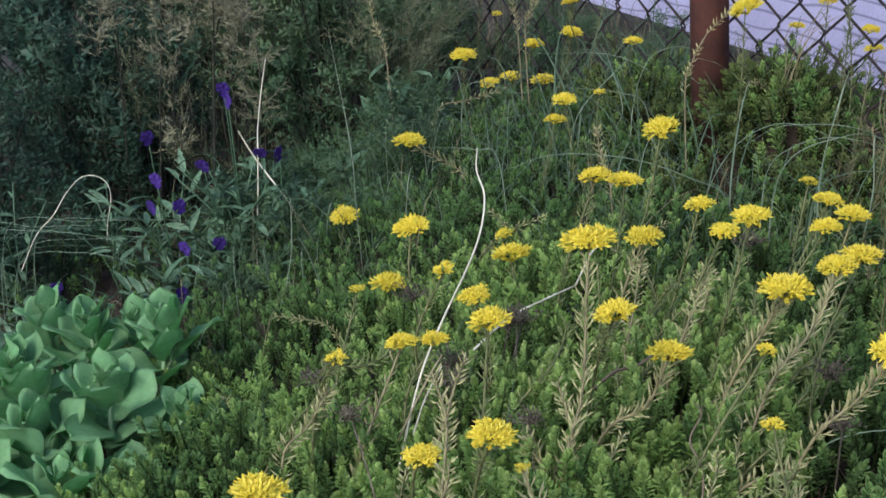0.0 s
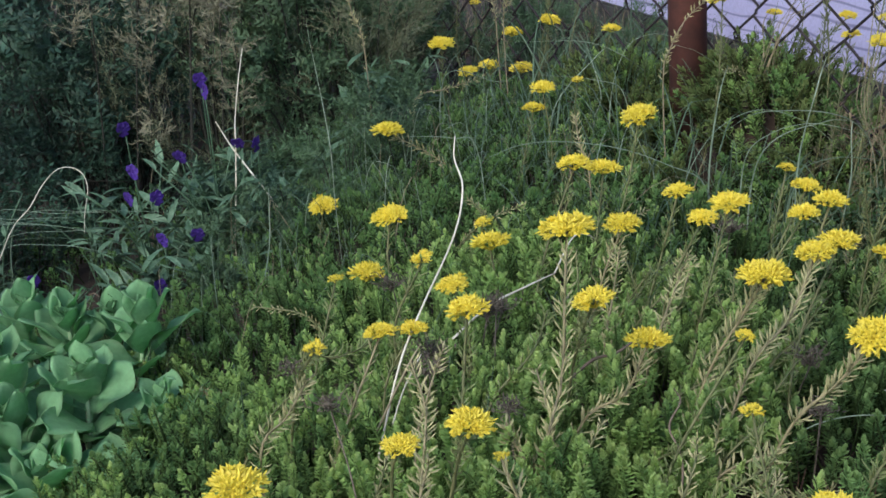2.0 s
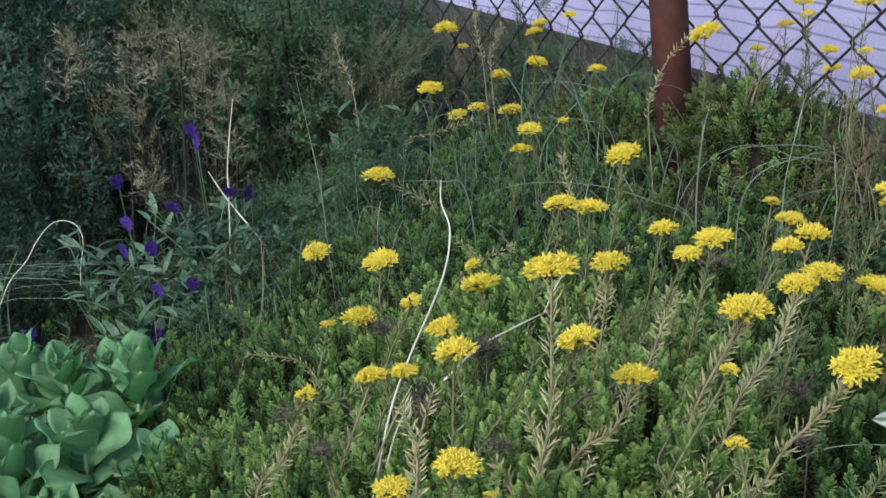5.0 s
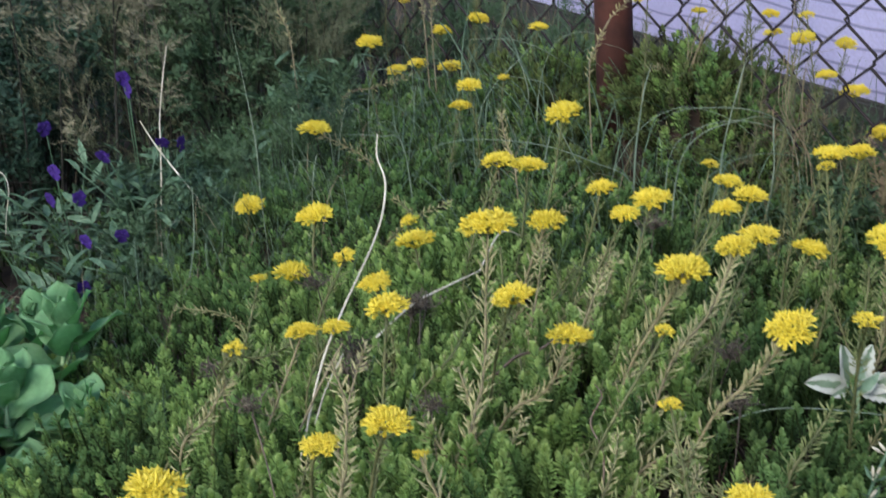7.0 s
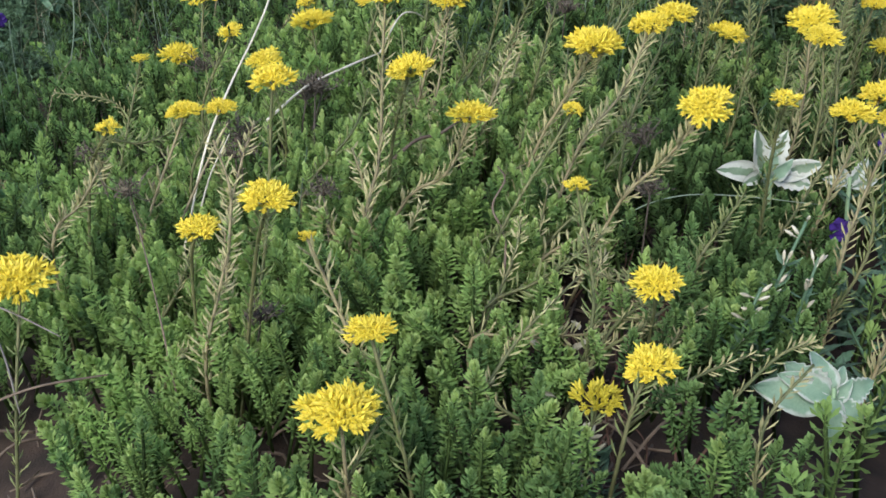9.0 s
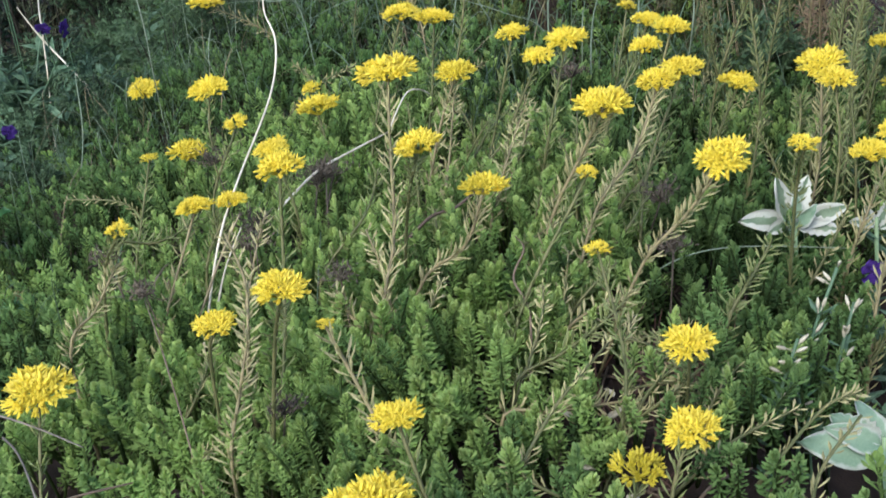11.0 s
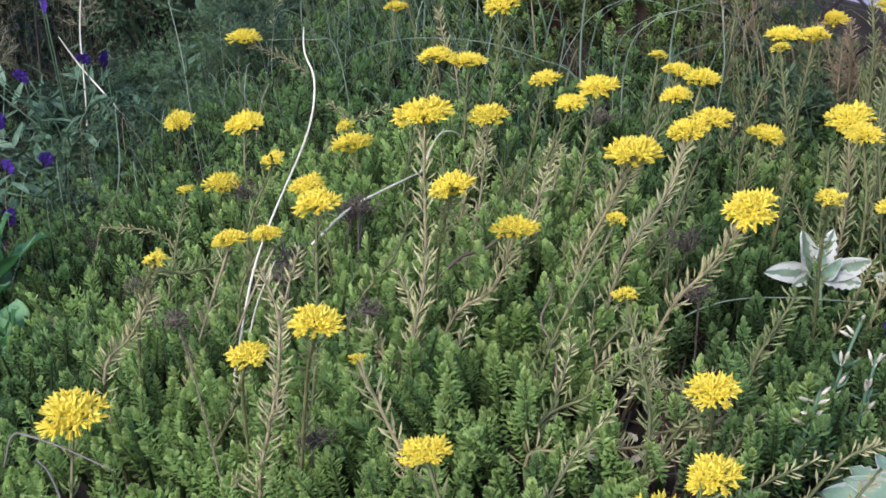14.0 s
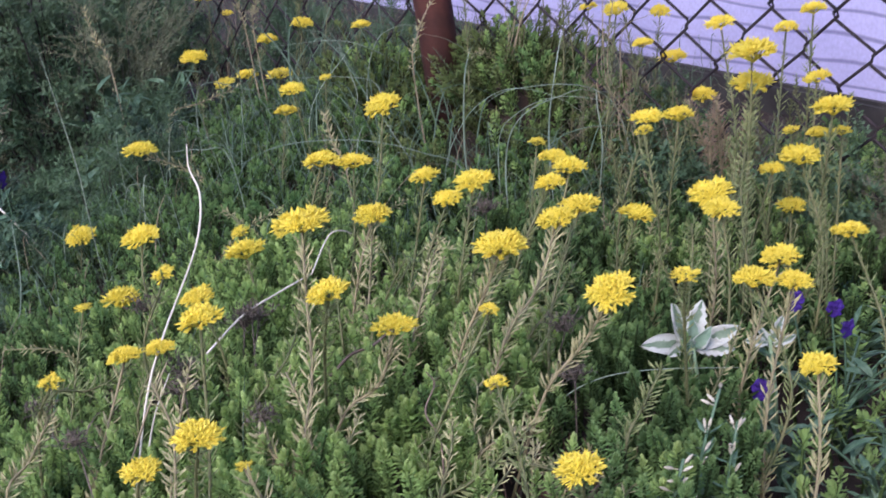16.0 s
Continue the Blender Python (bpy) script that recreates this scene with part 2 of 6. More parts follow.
def tube(bag, path, radius, sides=5, flat=1.0, age_shade=1.0):
    """A closed tube along a path; radius: one or one for each place; flat below 1: a flattened blade."""
    path = np.asarray(path, float)
    n = len(path)
    r = np.broadcast_to(np.asarray(radius, float), n)[:, None]
    d = unit(np.gradient(path, axis=0))
    side = unit(np.cross(d, [0.13, 0.05, 1.0]))
    up = np.cross(side, d)
    a = np.linspace(0, 2 * np.pi, sides, endpoint=False)
    v = (path[:, None] + r[:, None] * (np.cos(a)[None, :, None] * side[:, None] + flat * np.sin(a)[None, :, None] * up[:, None])).reshape(-1, 3)
    t = []
    for i in range(n - 1):
        for j in range(sides):
            q, w = i * sides + j, i * sides + (j + 1) % sides
            t += [(q, w, w + sides), (q, w + sides, q + sides)]
    for j in range(1, sides - 1):
        t += [(0, j + 1, j), ((n - 1) * sides, (n - 1) * sides + j, (n - 1) * sides + j + 1)]
    bag.add(v, t, np.full(len(v), age_shade))
    return bag


def broad_leaf(bag, length, width, thick=0.0012, cup=0.2, curl=0.25, round_tip=0.5, teeth=0, seg=11, across=6, wave=0.0, wide_at=0.75):
    """A broad leaf along +x, upper side +z, with a thickness; edge runs from 0 at the midrib to 1 at the margin."""
    u = np.linspace(0, 1, seg)
    shape = np.sin(np.pi * u ** wide_at) ** (1.1 - 0.5 * round_tip)
    shape = np.maximum(shape, 0.03) * (1 - 0.1 * u)
    if teeth:
        shape = shape * (1 + 0.13 * np.where(np.arange(seg) % 2 == 0, 1, -1) * (u > 0.25) * (u < 0.97))
    w = np.linspace(-1, 1, across + 1)
    U, W = np.meshgrid(u, w, indexing="ij")
    y = W * shape[:, None] * width / 2
    x = U * length
    z = cup * np.abs(W) ** 1.6 * shape[:, None] * width / 2 - curl * length * (U ** 2) + wave * width * np.sin(9 * U + 2 * W) * np.abs(W)
    top = np.stack([x, y, z], -1).reshape(-1, 3)
    body = np.maximum(1 - np.abs(W) ** 3, 0.15) * thick
    low = top - np.stack([0 * x, 0 * x, body], -1).reshape(-1, 3)
    k, t = across + 1, []
    m = len(top)
    for i in range(seg - 1):
        for j in range(across):
            a, b, c, e = i * k + j, i * k + j + 1, (i + 1) * k + j + 1, (i + 1) * k + j
            t += [(a, c, b), (a, e, c), (m + a, m + b, m + c), (m + a, m + c, m + e)]
        for j in (0, across):
            a, b = i * k + j, (i + 1) * k + j
            t += [(a, b, m + b), (a, m + b, m + a)]
    ed = np.abs(W).ravel()
    bag.add(np.vstack([top, low]), t, None, np.concatenate([ed, ed]))
    return bag


def part(name, mesh, parent, label="", m=None):
    ob = new(name, mesh)
    ob.parent = parent
    if m is not None:
        ob.matrix_basis = m
    return tagged(ob, label)


def thing(name, place, label, category, group="", kind=""):
    ob = new(name)
    ob.empty_display_size = 0.02
    ob.location = place
    return tagged(ob, label, category, group, kind)


def single(name, bag, mat, label, category, group="", kind="", smooth=True):
    return tagged(new(name, bag.mesh(name, mat, smooth)), label, category, group, kind)


def frame_at(p, d, roll=0.0, s=1.0):
    """The pose with +x along d at p."""
    d = Vector(d).normalized()
    q = d.to_track_quat("X", "Z")
    return Matrix.Translation(p) @ q.to_matrix().to_4x4() @ pose(0, 0, 0, roll, 0, 0) @ Matrix.Diagonal((s, s, s, 1))


def frame_facing(p, d, n, s=1.0):
    """The pose at p with +x along d and the upper side turned towards n."""
    d, n = Vector(d).normalized(), Vector(n)
    z = (n - d * n.dot(d)).normalized()
    y = z.cross(d)
    m = Matrix((d, y, z)).transposed().to_4x4()
    return Matrix.Translation(p) @ m @ Matrix.Diagonal((s, s, s, 1))


# ---- the lie of the land ----
def top_of_mat(x, y):
    x, y = np.asarray(x, float), np.asarray(y, float)
    left = 0.42 * np.logaddexp(0, -x / 0.05) * 0.05
    left = 0.22 * np.tanh(left / 0.22)
    right = 0.45 * np.maximum(x - 0.27, 0)
    most = 0.065 + 0.055 / (1 + np.exp((y - 1.05) / 0.04))
    right = most * np.tanh(right / most)
    hump = 0.165 * np.exp(-((x - 0.475) ** 2 / 0.008 + (y - 1.72) ** 2 / 0.016)) + 0.085 * np.exp(-((x - 0.60) ** 2 + (y - 1.66) ** 2) / 0.012)
    hump = hump + 0.12 * np.exp(-((x - 0.32) ** 2 + (y - 1.90) ** 2) / 0.009)
    return 0.14 - left - right + hump


def ground_height(x, y):
    x, y = np.asarray(x, float), np.asarray(y, float)
    near = np.exp(-np.maximum(np.hypot(x, y - 1.2) - 1.6, 0) / 0.8)
    return (top_of_mat(x, y) - 0.075) * near - 0.03 * (1 - near)


def gz(x, y):
    return float(ground_height(x, y))

# ---- ground, wall behind the fence ----
fine_x = np.arange(-1.6, 1.6, 0.03)
far = np.array([1.8, 2.2, 3, 4, 6, 10, 20, 50, 120, 400])
gx = np.concatenate([-far[::-1], fine_x, far])
gy = np.concatenate([-far[::-1], np.arange(-1.6, 3.2, 0.03), far[2:]])
X, Y = np.meshgrid(gx, gy, indexing="ij")
Z = ground_height(X, Y) + np.where(np.hypot(X, Y) < 4, 0.004 * np.sin(61 * X + 13 * Y) * np.sin(47 * Y - 17 * X), 0)
i, j = np.meshgrid(np.arange(len(gx) - 1), np.arange(len(gy) - 1), indexing="ij")
a = (i * len(gy) + j).ravel()
soil = Bag().add(np.stack([X, Y, Z], -1).reshape(-1, 3), np.vstack([np.stack([a, a + len(gy), a + len(gy) + 1], 1), np.stack([a, a + len(gy) + 1, a + 1], 1)]))
single("ground", soil, M_SOIL, "dark brown garden soil under the plants", "ground", kind="structure")


def slab(name, a, b, z0, z1, depth, mat, label, lip=0.0):
    """An upright slab with its face along the line a to b."""
    a, b = np.array(a, float), np.array(b, float)
    d = unit(b - a)
    back = np.array([-d[1], d[0]]) * depth
    bm = bmesh.new()
    low = [bm.verts.new((*q, z0)) for q in (a, b, b + back, a + back)]
    high = [bm.verts.new((*q, z1)) for q in (a, b, b + back, a + back)]
    bm.faces.new(low[::-1])
    bm.faces.new(high)
    for k in range(4):
        bm.faces.new((low[k], low[(k + 1) % 4], high[(k + 1) % 4], high[k]))
    bmesh.ops.recalc_face_normals(bm, faces=bm.faces)
    bmesh.ops.bevel(bm, geom=list(bm.edges), offset=0.006, segments=2, affect="EDGES")
    me = bpy.data.meshes.new(name)
    bm.to_mesh(me)
    bm.free()
    me.materials.append(mat)
    return tagged(new(name, me), label, "wall", kind="structure")


WALL_FAR, WALL_NEAR = (-0.24, 7.06), (1.52, -0.46)
slab("wall_east", WALL_NEAR, WALL_FAR, -0.2, 1.7, -0.2, M_WALL, "lilac-white painted wall behind the fence")
wd = unit(np.array(WALL_FAR) - np.array(WALL_NEAR))
off = np.array([-wd[1], wd[0]]) * 0.022
slab("plinth", np.array(WALL_NEAR) + off, np.array(WALL_FAR) + off, -0.2, 0.05, -0.02, M_PLINTH, "dark concrete plinth along the foot of the painted wall")

# ---- fence ----
POST = np.array([0.393, 1.795])
gzp = gz(*POST)
post = thing("fence_post", (*POST, gzp), "rusty red-brown painted round steel fence post", "fence post")
b = Bag()
tube(b, [(0, 0, -0.15), (0, 0, 0.3), (0, 0, 0.9), (0, 0, 1.5)], 0.0278, 28)
part("tube", b.mesh("post_tube", M_RUST, True), post)
b = Bag()
tube(b, [(0, 0, 1.495), (0, 0, 1.515)], [0.031, 0.026], 28)
part("cap", b.mesh("post_cap", M_RUST, True), post, "shallow steel cap")
PITCH = 0.0412
START, LINE, FALL = np.array([0.4536, 1.7622]), np.array([0.4822, -0.8760]), -0.112
fence = thing("chain_link_fence", (*START, gz(*START)), "dark rusty chain-link fence beside the post", "fence")
zz = []
for k in range(38):
    side = 1 if k % 2 else -1
    for dz in (-0.004, 0.004):
        zz.append((side * (PITCH / 2 + 0.0012), 0.0016 * (1 if dz > 0 else -1) * side, k * PITCH + dz))
zz = np.array(zz)
wire_mesh = [tube(Bag(), zz + 0.0009 * np.random.default_rng(q).standard_normal(zz.shape), 0.0019, 6).mesh("wire", M_WIRE, True) for q in range(4)]
turn = Matrix.Rotation(math.atan2(LINE[1], LINE[0]), 4, "Z")
for k in range(-46, 32):
    # neighbours hook into each other: every second wire is the mirror image
    s = (k + 0.5) * PITCH
    q = Vector((START[0] + LINE[0] * s, START[1] + LINE[1] * s, 0.0124 + FALL * s))
    part("wire", wire_mesh[k % 4], fence, m=Matrix.Translation(q - Vector(fence.location)) @ turn @ Matrix.Diagonal((-1 if k % 2 else 1, 1, 1, 1)))


# ---- stonecrop mat ----
def shoot(seed, n, flat, length=0.05, tuft=1.0, slim=1.3, tip=1.0):
    """An upright stonecrop shoot like a small brush: fine needles all round the stalk and a close rounded tuft at the tip."""
    r = np.random.default_rng(seed)
    b = Bag()
    bend = r.normal(0, 0.13, 2)
    tube(b, [(0, 0, 0), (bend[0] * 0.3 * length, bend[1] * 0.3 * length, length * 0.5), (bend[0] * length, bend[1] * length, length * 0.96)], [0.0013, 0.0012, 0.0008], 3, age_shade=0.2)
    low = int(0.58 * n)
    k = np.arange(n)
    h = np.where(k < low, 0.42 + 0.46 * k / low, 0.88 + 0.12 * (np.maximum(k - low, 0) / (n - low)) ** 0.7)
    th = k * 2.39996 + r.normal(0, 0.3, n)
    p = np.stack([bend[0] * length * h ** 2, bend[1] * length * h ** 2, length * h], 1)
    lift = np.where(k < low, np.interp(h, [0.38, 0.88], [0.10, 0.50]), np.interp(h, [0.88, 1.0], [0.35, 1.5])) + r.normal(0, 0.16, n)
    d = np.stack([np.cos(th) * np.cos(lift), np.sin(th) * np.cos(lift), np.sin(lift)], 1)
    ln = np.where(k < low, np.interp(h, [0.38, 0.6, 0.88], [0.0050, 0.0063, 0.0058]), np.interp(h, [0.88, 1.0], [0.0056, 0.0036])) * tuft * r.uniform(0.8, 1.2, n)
    # needles darken towards the foot: painted shade for the gaps between shoots
    leaves(b, p, d, ln, np.where(k < low, 0.00140, 0.00175) * tuft * (slim if flat else 1.0), 0.0007 * tuft, age_shade=0.05 + 0.70 * h + 0.35 * (k >= low), slim=True, mid=0.74, flat=flat, edge=np.where(k < low, 0.0, tip * (0.55 + 0.45 * (h - 0.88) / 0.12)))
    return b


def scatter(bag, kinds, x, y, z, lean, spin, size):
    """Lays turned and scaled copies of the kinds into one mesh."""
    which = rng.integers(0, len(kinds), len(x))
    for k, kind in enumerate(kinds):
        s = which == k
        if not s.any():
            continue
        v, t, a, e = kind.arrays()
        m = s.sum()
        c, sn = np.cos(spin[s]), np.sin(spin[s])
        vx = v[None, :, 0] * c[:, None] - v[None, :, 1] * sn[:, None]
        vy = v[None, :, 0] * sn[:, None] + v[None, :, 1] * c[:, None]
        vz = np.broadcast_to(v[None, :, 2], vx.shape)
        q = np.stack([vx, vy, vz], -1) * size[s][:, None, None]
        # turns the upright kind towards (lean, 1)
        g = 1 / np.sqrt(1 + lean[s, 0] ** 2 + lean[s, 1] ** 2)
        dx, dy, dz = (lean[s, 0] * g)[:, None], (lean[s, 1] * g)[:, None], g[:, None]
        across = (dx * q[..., 0] + dy * q[..., 1]) / (1 + dz)
        q = np.stack([q[..., 0] - dx * across + dx * q[..., 2], q[..., 1] - dy * across + dy * q[..., 2], dz * q[..., 2] - dx * q[..., 0] - dy * q[..., 1]], -1)
        q += np.stack([x[s], y[s], z[s]], 1)[:, None]
        tt = t[None] + len(v) * np.arange(m)[:, None, None]
        bag.add(q.reshape(-1, 3), tt.reshape(-1, 3), np.tile(a, m), np.tile(e, m))
    return bag


def lumps(x, y, f, seed=0.0):
    """Smooth unevenness between about -1 and 1."""
    return (np.sin(f * x + 1.3 * seed + 1.7 * np.sin(0.7 * f * y + seed)) + np.sin(f * 0.83 * y + 2.1 * seed + 1.9 * np.sin(0.6 * f * x - seed))
            + 0.7 * np.sin(1.9 * f * (x + y) + seed)) / 2.7


def bed(y0, y1, step, widen):
    """Uneven grid of places across the camera's side of the bed between two depths."""
    ys = np.arange(y0, y1, step)
    out = []
    for q, yy in enumerate(ys):
        xs = np.arange(-0.40 * yy - widen, (0.46 if yy < 1.0 else 0.60) * yy + widen, step) + (step / 2 if q % 2 else 0)
        out.append(np.stack([xs, np.full_like(xs, yy)], 1))
    p = np.vstack(out)
    return p + rng.uniform(-0.42, 0.42, p.shape) * step


def clearing(x, y):
    """How bare the bed is: a hole where soil shows, and small gaps."""
    hole = (1.6 + 0.5 * lumps(x, y, 75, 1.5)) * np.exp(-(((x - 0.250 - 0.20 * (y - 0.745)) / 0.046) ** 2 + ((y - 0.745) / 0.064) ** 2))
    hole2 = (1.0 + 0.4 * lumps(x, y, 80, 3.5)) * np.exp(-(((x - 0.205) / 0.055) ** 2 + ((y - 0.610) / 0.034) ** 2)) + 0.3 * np.exp(-(((x - 0.275) / 0.04) ** 2 + ((y - 0.60) / 0.035) ** 2))
    hole2 += 0.8 * np.exp(-(((x - 0.395) / 0.022) ** 2 + ((y - 1.62) / 0.06) ** 2)) + 1.2 * np.exp(-(((x - POST[0] + 0.01) / 0.035) ** 2 + ((y - POST[1] + 0.09) / 0.07) ** 2))
    hole2 += 0.35 / (1 + np.exp(-(y - 1.52) / 0.05)) / (1 + np.exp((x + 0.10) / 0.05))
    gap = np.clip(lumps(x, y, 60, 2.0) - 0.48 + 0.55 * np.clip((0.72 - y) * 8, 0, 1) + 0.25 * np.clip((y - 1.1) * 3, 0, 1) * (x < 0.40), 0, 1) * 1.6
    left = np.exp(-(((x + 0.24) / 0.05) ** 2 + ((y - 1.50) / 0.05) ** 2)) * 0.8
    corner = 0.55 / (1 + np.exp((x + 0.05) / 0.018)) / (1 + np.exp((y - 0.70) / 0.02)) + 0.9 / (1 + np.exp((x + 0.105) / 0.012)) / (1 + np.exp((y - 0.80) / 0.02)) + 1.2 * np.exp(-(((x - 0.37) / 0.03) ** 2 + ((y - 0.59) / 0.03) ** 2))
    plant = corner + 1.3 * np.exp(-(((x - 0.325) / 0.035) ** 2 + ((y - 0.615) / 0.035) ** 2))
    edges = 0.8 * np.exp(-(((x - 0.63) / 0.05) ** 2 + ((y - 1.23) / 0.07) ** 2)) + 1.3 * np.exp(-(((x + 0.17) / 0.05) ** 4 + ((y - 0.75) / 0.07) ** 4))
    return hole + hole2 + gap + left + plant + edges


mat_thing = thing("stonecrop_mat", (0.1, 0.8, gz(0.1, 0.8)), "dense green mat of needle-leaved stonecrop shoots on the soil", "stonecrop")
base = np.array(mat_thing.location)
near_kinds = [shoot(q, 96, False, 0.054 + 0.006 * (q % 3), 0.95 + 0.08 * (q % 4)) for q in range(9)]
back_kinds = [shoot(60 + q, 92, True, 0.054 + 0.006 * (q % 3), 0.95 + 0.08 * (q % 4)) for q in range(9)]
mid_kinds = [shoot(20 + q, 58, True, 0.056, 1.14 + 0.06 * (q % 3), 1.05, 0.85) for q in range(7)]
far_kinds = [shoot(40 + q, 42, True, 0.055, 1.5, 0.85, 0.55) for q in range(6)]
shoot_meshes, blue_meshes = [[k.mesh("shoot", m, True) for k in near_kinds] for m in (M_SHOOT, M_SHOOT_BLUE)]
ticket = 0
for y0, y1, step, kinds, wide in ((0.40, 0.78, 0.0126, near_kinds, 0.03), (0.78, 0.98, 0.0126, back_kinds, 0.03), (0.98, 1.42, 0.0142, mid_kinds, 0.05), (1.42, 2.25, 0.0172, far_kinds, 0.05)):
    p = bed(y0, y1, step, wide)
    keep = rng.uniform(0, 1, len(p)) > clearing(p[:, 0], p[:, 1])
    keep &= ~((p[:, 0] < -0.26) & (p[:, 1] > 1.55) & (rng.uniform(0, 1, len(p)) < 0.6))
    keep &= np.hypot(p[:, 0] + 0.40, p[:, 1] - 1.18) > 0.10
    keep &= (p[:, 0] - START[0]) * 0.8760 + (p[:, 1] - START[1]) * 0.4822 < np.where(p[:, 1] < 1.62, 0.24, 0.09) + 0.02 * rng.normal(0, 1, len(p))
    keep &= np.hypot(p[:, 0] - POST[0], p[:, 1] - POST[1]) > 0.036
    p = p[keep]
    x, y = p.T
    lean = np.stack([0.30 * lumps(x, y, 34, 1.0), 0.30 * lumps(x, y, 31, 4.0) - 0.10], 1) + rng.normal(0, 0.22, p.shape)
    size = rng.uniform(0.85, 1.4, len(p)) * (1 + 0.18 * lumps(x, y, 22, 3.0))
    z = top_of_mat(x, y) - 0.058 * size + 0.004 + 0.017 * lumps(x, y, 21, 5.0) + rng.normal(0, 0.011, len(p))
    z = np.minimum(z, ground_height(x, y) + 0.04)
    spin = rng.uniform(0, 6.28, len(p))
    # darker blue-green shoots towards the back, the right, the near edge and left corner
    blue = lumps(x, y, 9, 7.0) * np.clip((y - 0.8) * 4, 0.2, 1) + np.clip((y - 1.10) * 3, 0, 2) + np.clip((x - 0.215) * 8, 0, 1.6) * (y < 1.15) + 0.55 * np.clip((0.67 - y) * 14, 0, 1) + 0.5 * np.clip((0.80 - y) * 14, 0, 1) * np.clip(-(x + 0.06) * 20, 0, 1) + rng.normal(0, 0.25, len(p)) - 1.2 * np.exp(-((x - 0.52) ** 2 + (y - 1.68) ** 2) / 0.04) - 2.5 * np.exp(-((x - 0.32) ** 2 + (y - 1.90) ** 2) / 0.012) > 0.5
    own = np.zeros(len(p), bool)
    if kinds is near_kinds:
        order = np.argsort(np.hypot(x - 0.12, y - 0.62))
        own[order[:300]] = True
        for q in np.flatnonzero(own):
            m = Matrix.Translation((x[q] - base[0], y[q] - base[1], z[q] - base[2])) @ Matrix.Rotation(lean[q, 0], 4, "Y") @ Matrix.Rotation(-lean[q, 1], 4, "X") @ Matrix.Rotation(spin[q], 4, "Z") @ Matrix.Diagonal((size[q], size[q], size[q], 1))
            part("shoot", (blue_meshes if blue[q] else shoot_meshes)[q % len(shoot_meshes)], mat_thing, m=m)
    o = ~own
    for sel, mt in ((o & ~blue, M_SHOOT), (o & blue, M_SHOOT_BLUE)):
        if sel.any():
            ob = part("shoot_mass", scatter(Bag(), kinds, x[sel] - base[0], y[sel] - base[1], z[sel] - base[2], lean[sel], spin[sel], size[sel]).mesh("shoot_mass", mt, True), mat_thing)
            tagged(ob, kind="stuff")

# more shoots on the steep sides of the mounds by the post, leaning outwards
p = np.stack([rng.uniform(0.25, 0.72, 3200), rng.uniform(1.50, 1.95, 3200)], 1)
x, y = p.T
sx = (top_of_mat(x + 0.005, y) - top_of_mat(x - 0.005, y)) / 0.01
sy = (top_of_mat(x, y + 0.005) - top_of_mat(x, y - 0.005)) / 0.01
keep = (rng.uniform(0, 1, len(p)) < 0.62 * np.hypot(sx, sy)) & (lumps(x, y, 40, 6.0) < 0.45) & (np.hypot(x - POST[0], y - POST[1]) > 0.036) & (clearing(x, y) < 0.6)
keep &= (x - START[0]) * 0.8760 + (y - START[1]) * 0.4822 < 0.08
x, y, sx, sy = x[keep], y[keep], sx[keep], sy[keep]
lean = np.stack([-0.55 * sx, -0.55 * sy], 1) + rng.normal(0, 0.2, (len(x), 2))
z = ground_height(x, y) + 0.012 + rng.normal(0, 0.008, len(x))
tint = lumps(x, y, 26, 3.0) + rng.normal(0, 0.4, len(x))
for sel, mt in ((tint > 0.25, M_SHOOT_BLUE), (tint <= 0.25, M_SHOOT_OLD)):
    n = int(sel.sum())
    mass = scatter(Bag(), far_kinds, x[sel] - base[0], y[sel] - base[1], z[sel] - base[2], lean[sel], rng.uniform(0, 6.28, n), rng.uniform(0.95, 1.45, n))
    tagged(part("shoot_mass", mass.mesh("shoot_mass", mt, True), mat_thing), kind="stuff")

# the mat runs on round the nearer bed, coarser
gx2, gy2 = np.meshgrid(np.arange(-1.15, 0.95, 0.038), np.arange(-0.35, 2.2, 0.038))
p = np.stack([gx2.ravel(), gy2.ravel()], 1)
p = p + rng.uniform(-0.4, 0.4, p.shape) * 0.038
p = p[np.hypot((p[:, 0] + 0.05) / 1.0, (p[:, 1] - 0.75) / 1.15) + 0.10 * lumps(p[:, 0], p[:, 1], 5, 1.0) < 0.95 + 0.12 * rng.normal(0, 1, len(p))]
inside = (p[:, 1] > 0.42) & (p[:, 0] > -0.40 * p[:, 1] - 0.05) & (p[:, 0] < np.where(p[:, 1] < 1.0, 0.46, 0.60) * p[:, 1] + 0.05)
behind_fence = (p[:, 0] - START[0]) * 0.8760 + (p[:, 1] - START[1]) * 0.4822 > -0.03
p = p[~inside & ~behind_fence & ~((p[:, 0] < -0.25) & (p[:, 1] > 0.95))]
x, y = p.T
size = rng.uniform(1.1, 1.7, len(p))
tagged(part("shoot_mass", scatter(Bag(), far_kinds, x - base[0], y - base[1], ground_height(x, y) + 0.005 - base[2], rng.normal(0, 0.25, p.shape), rng.uniform(0, 6.28, len(p)), size).mesh("shoot_mass", M_SHOOT, True), mat_thing), kind="stuff")


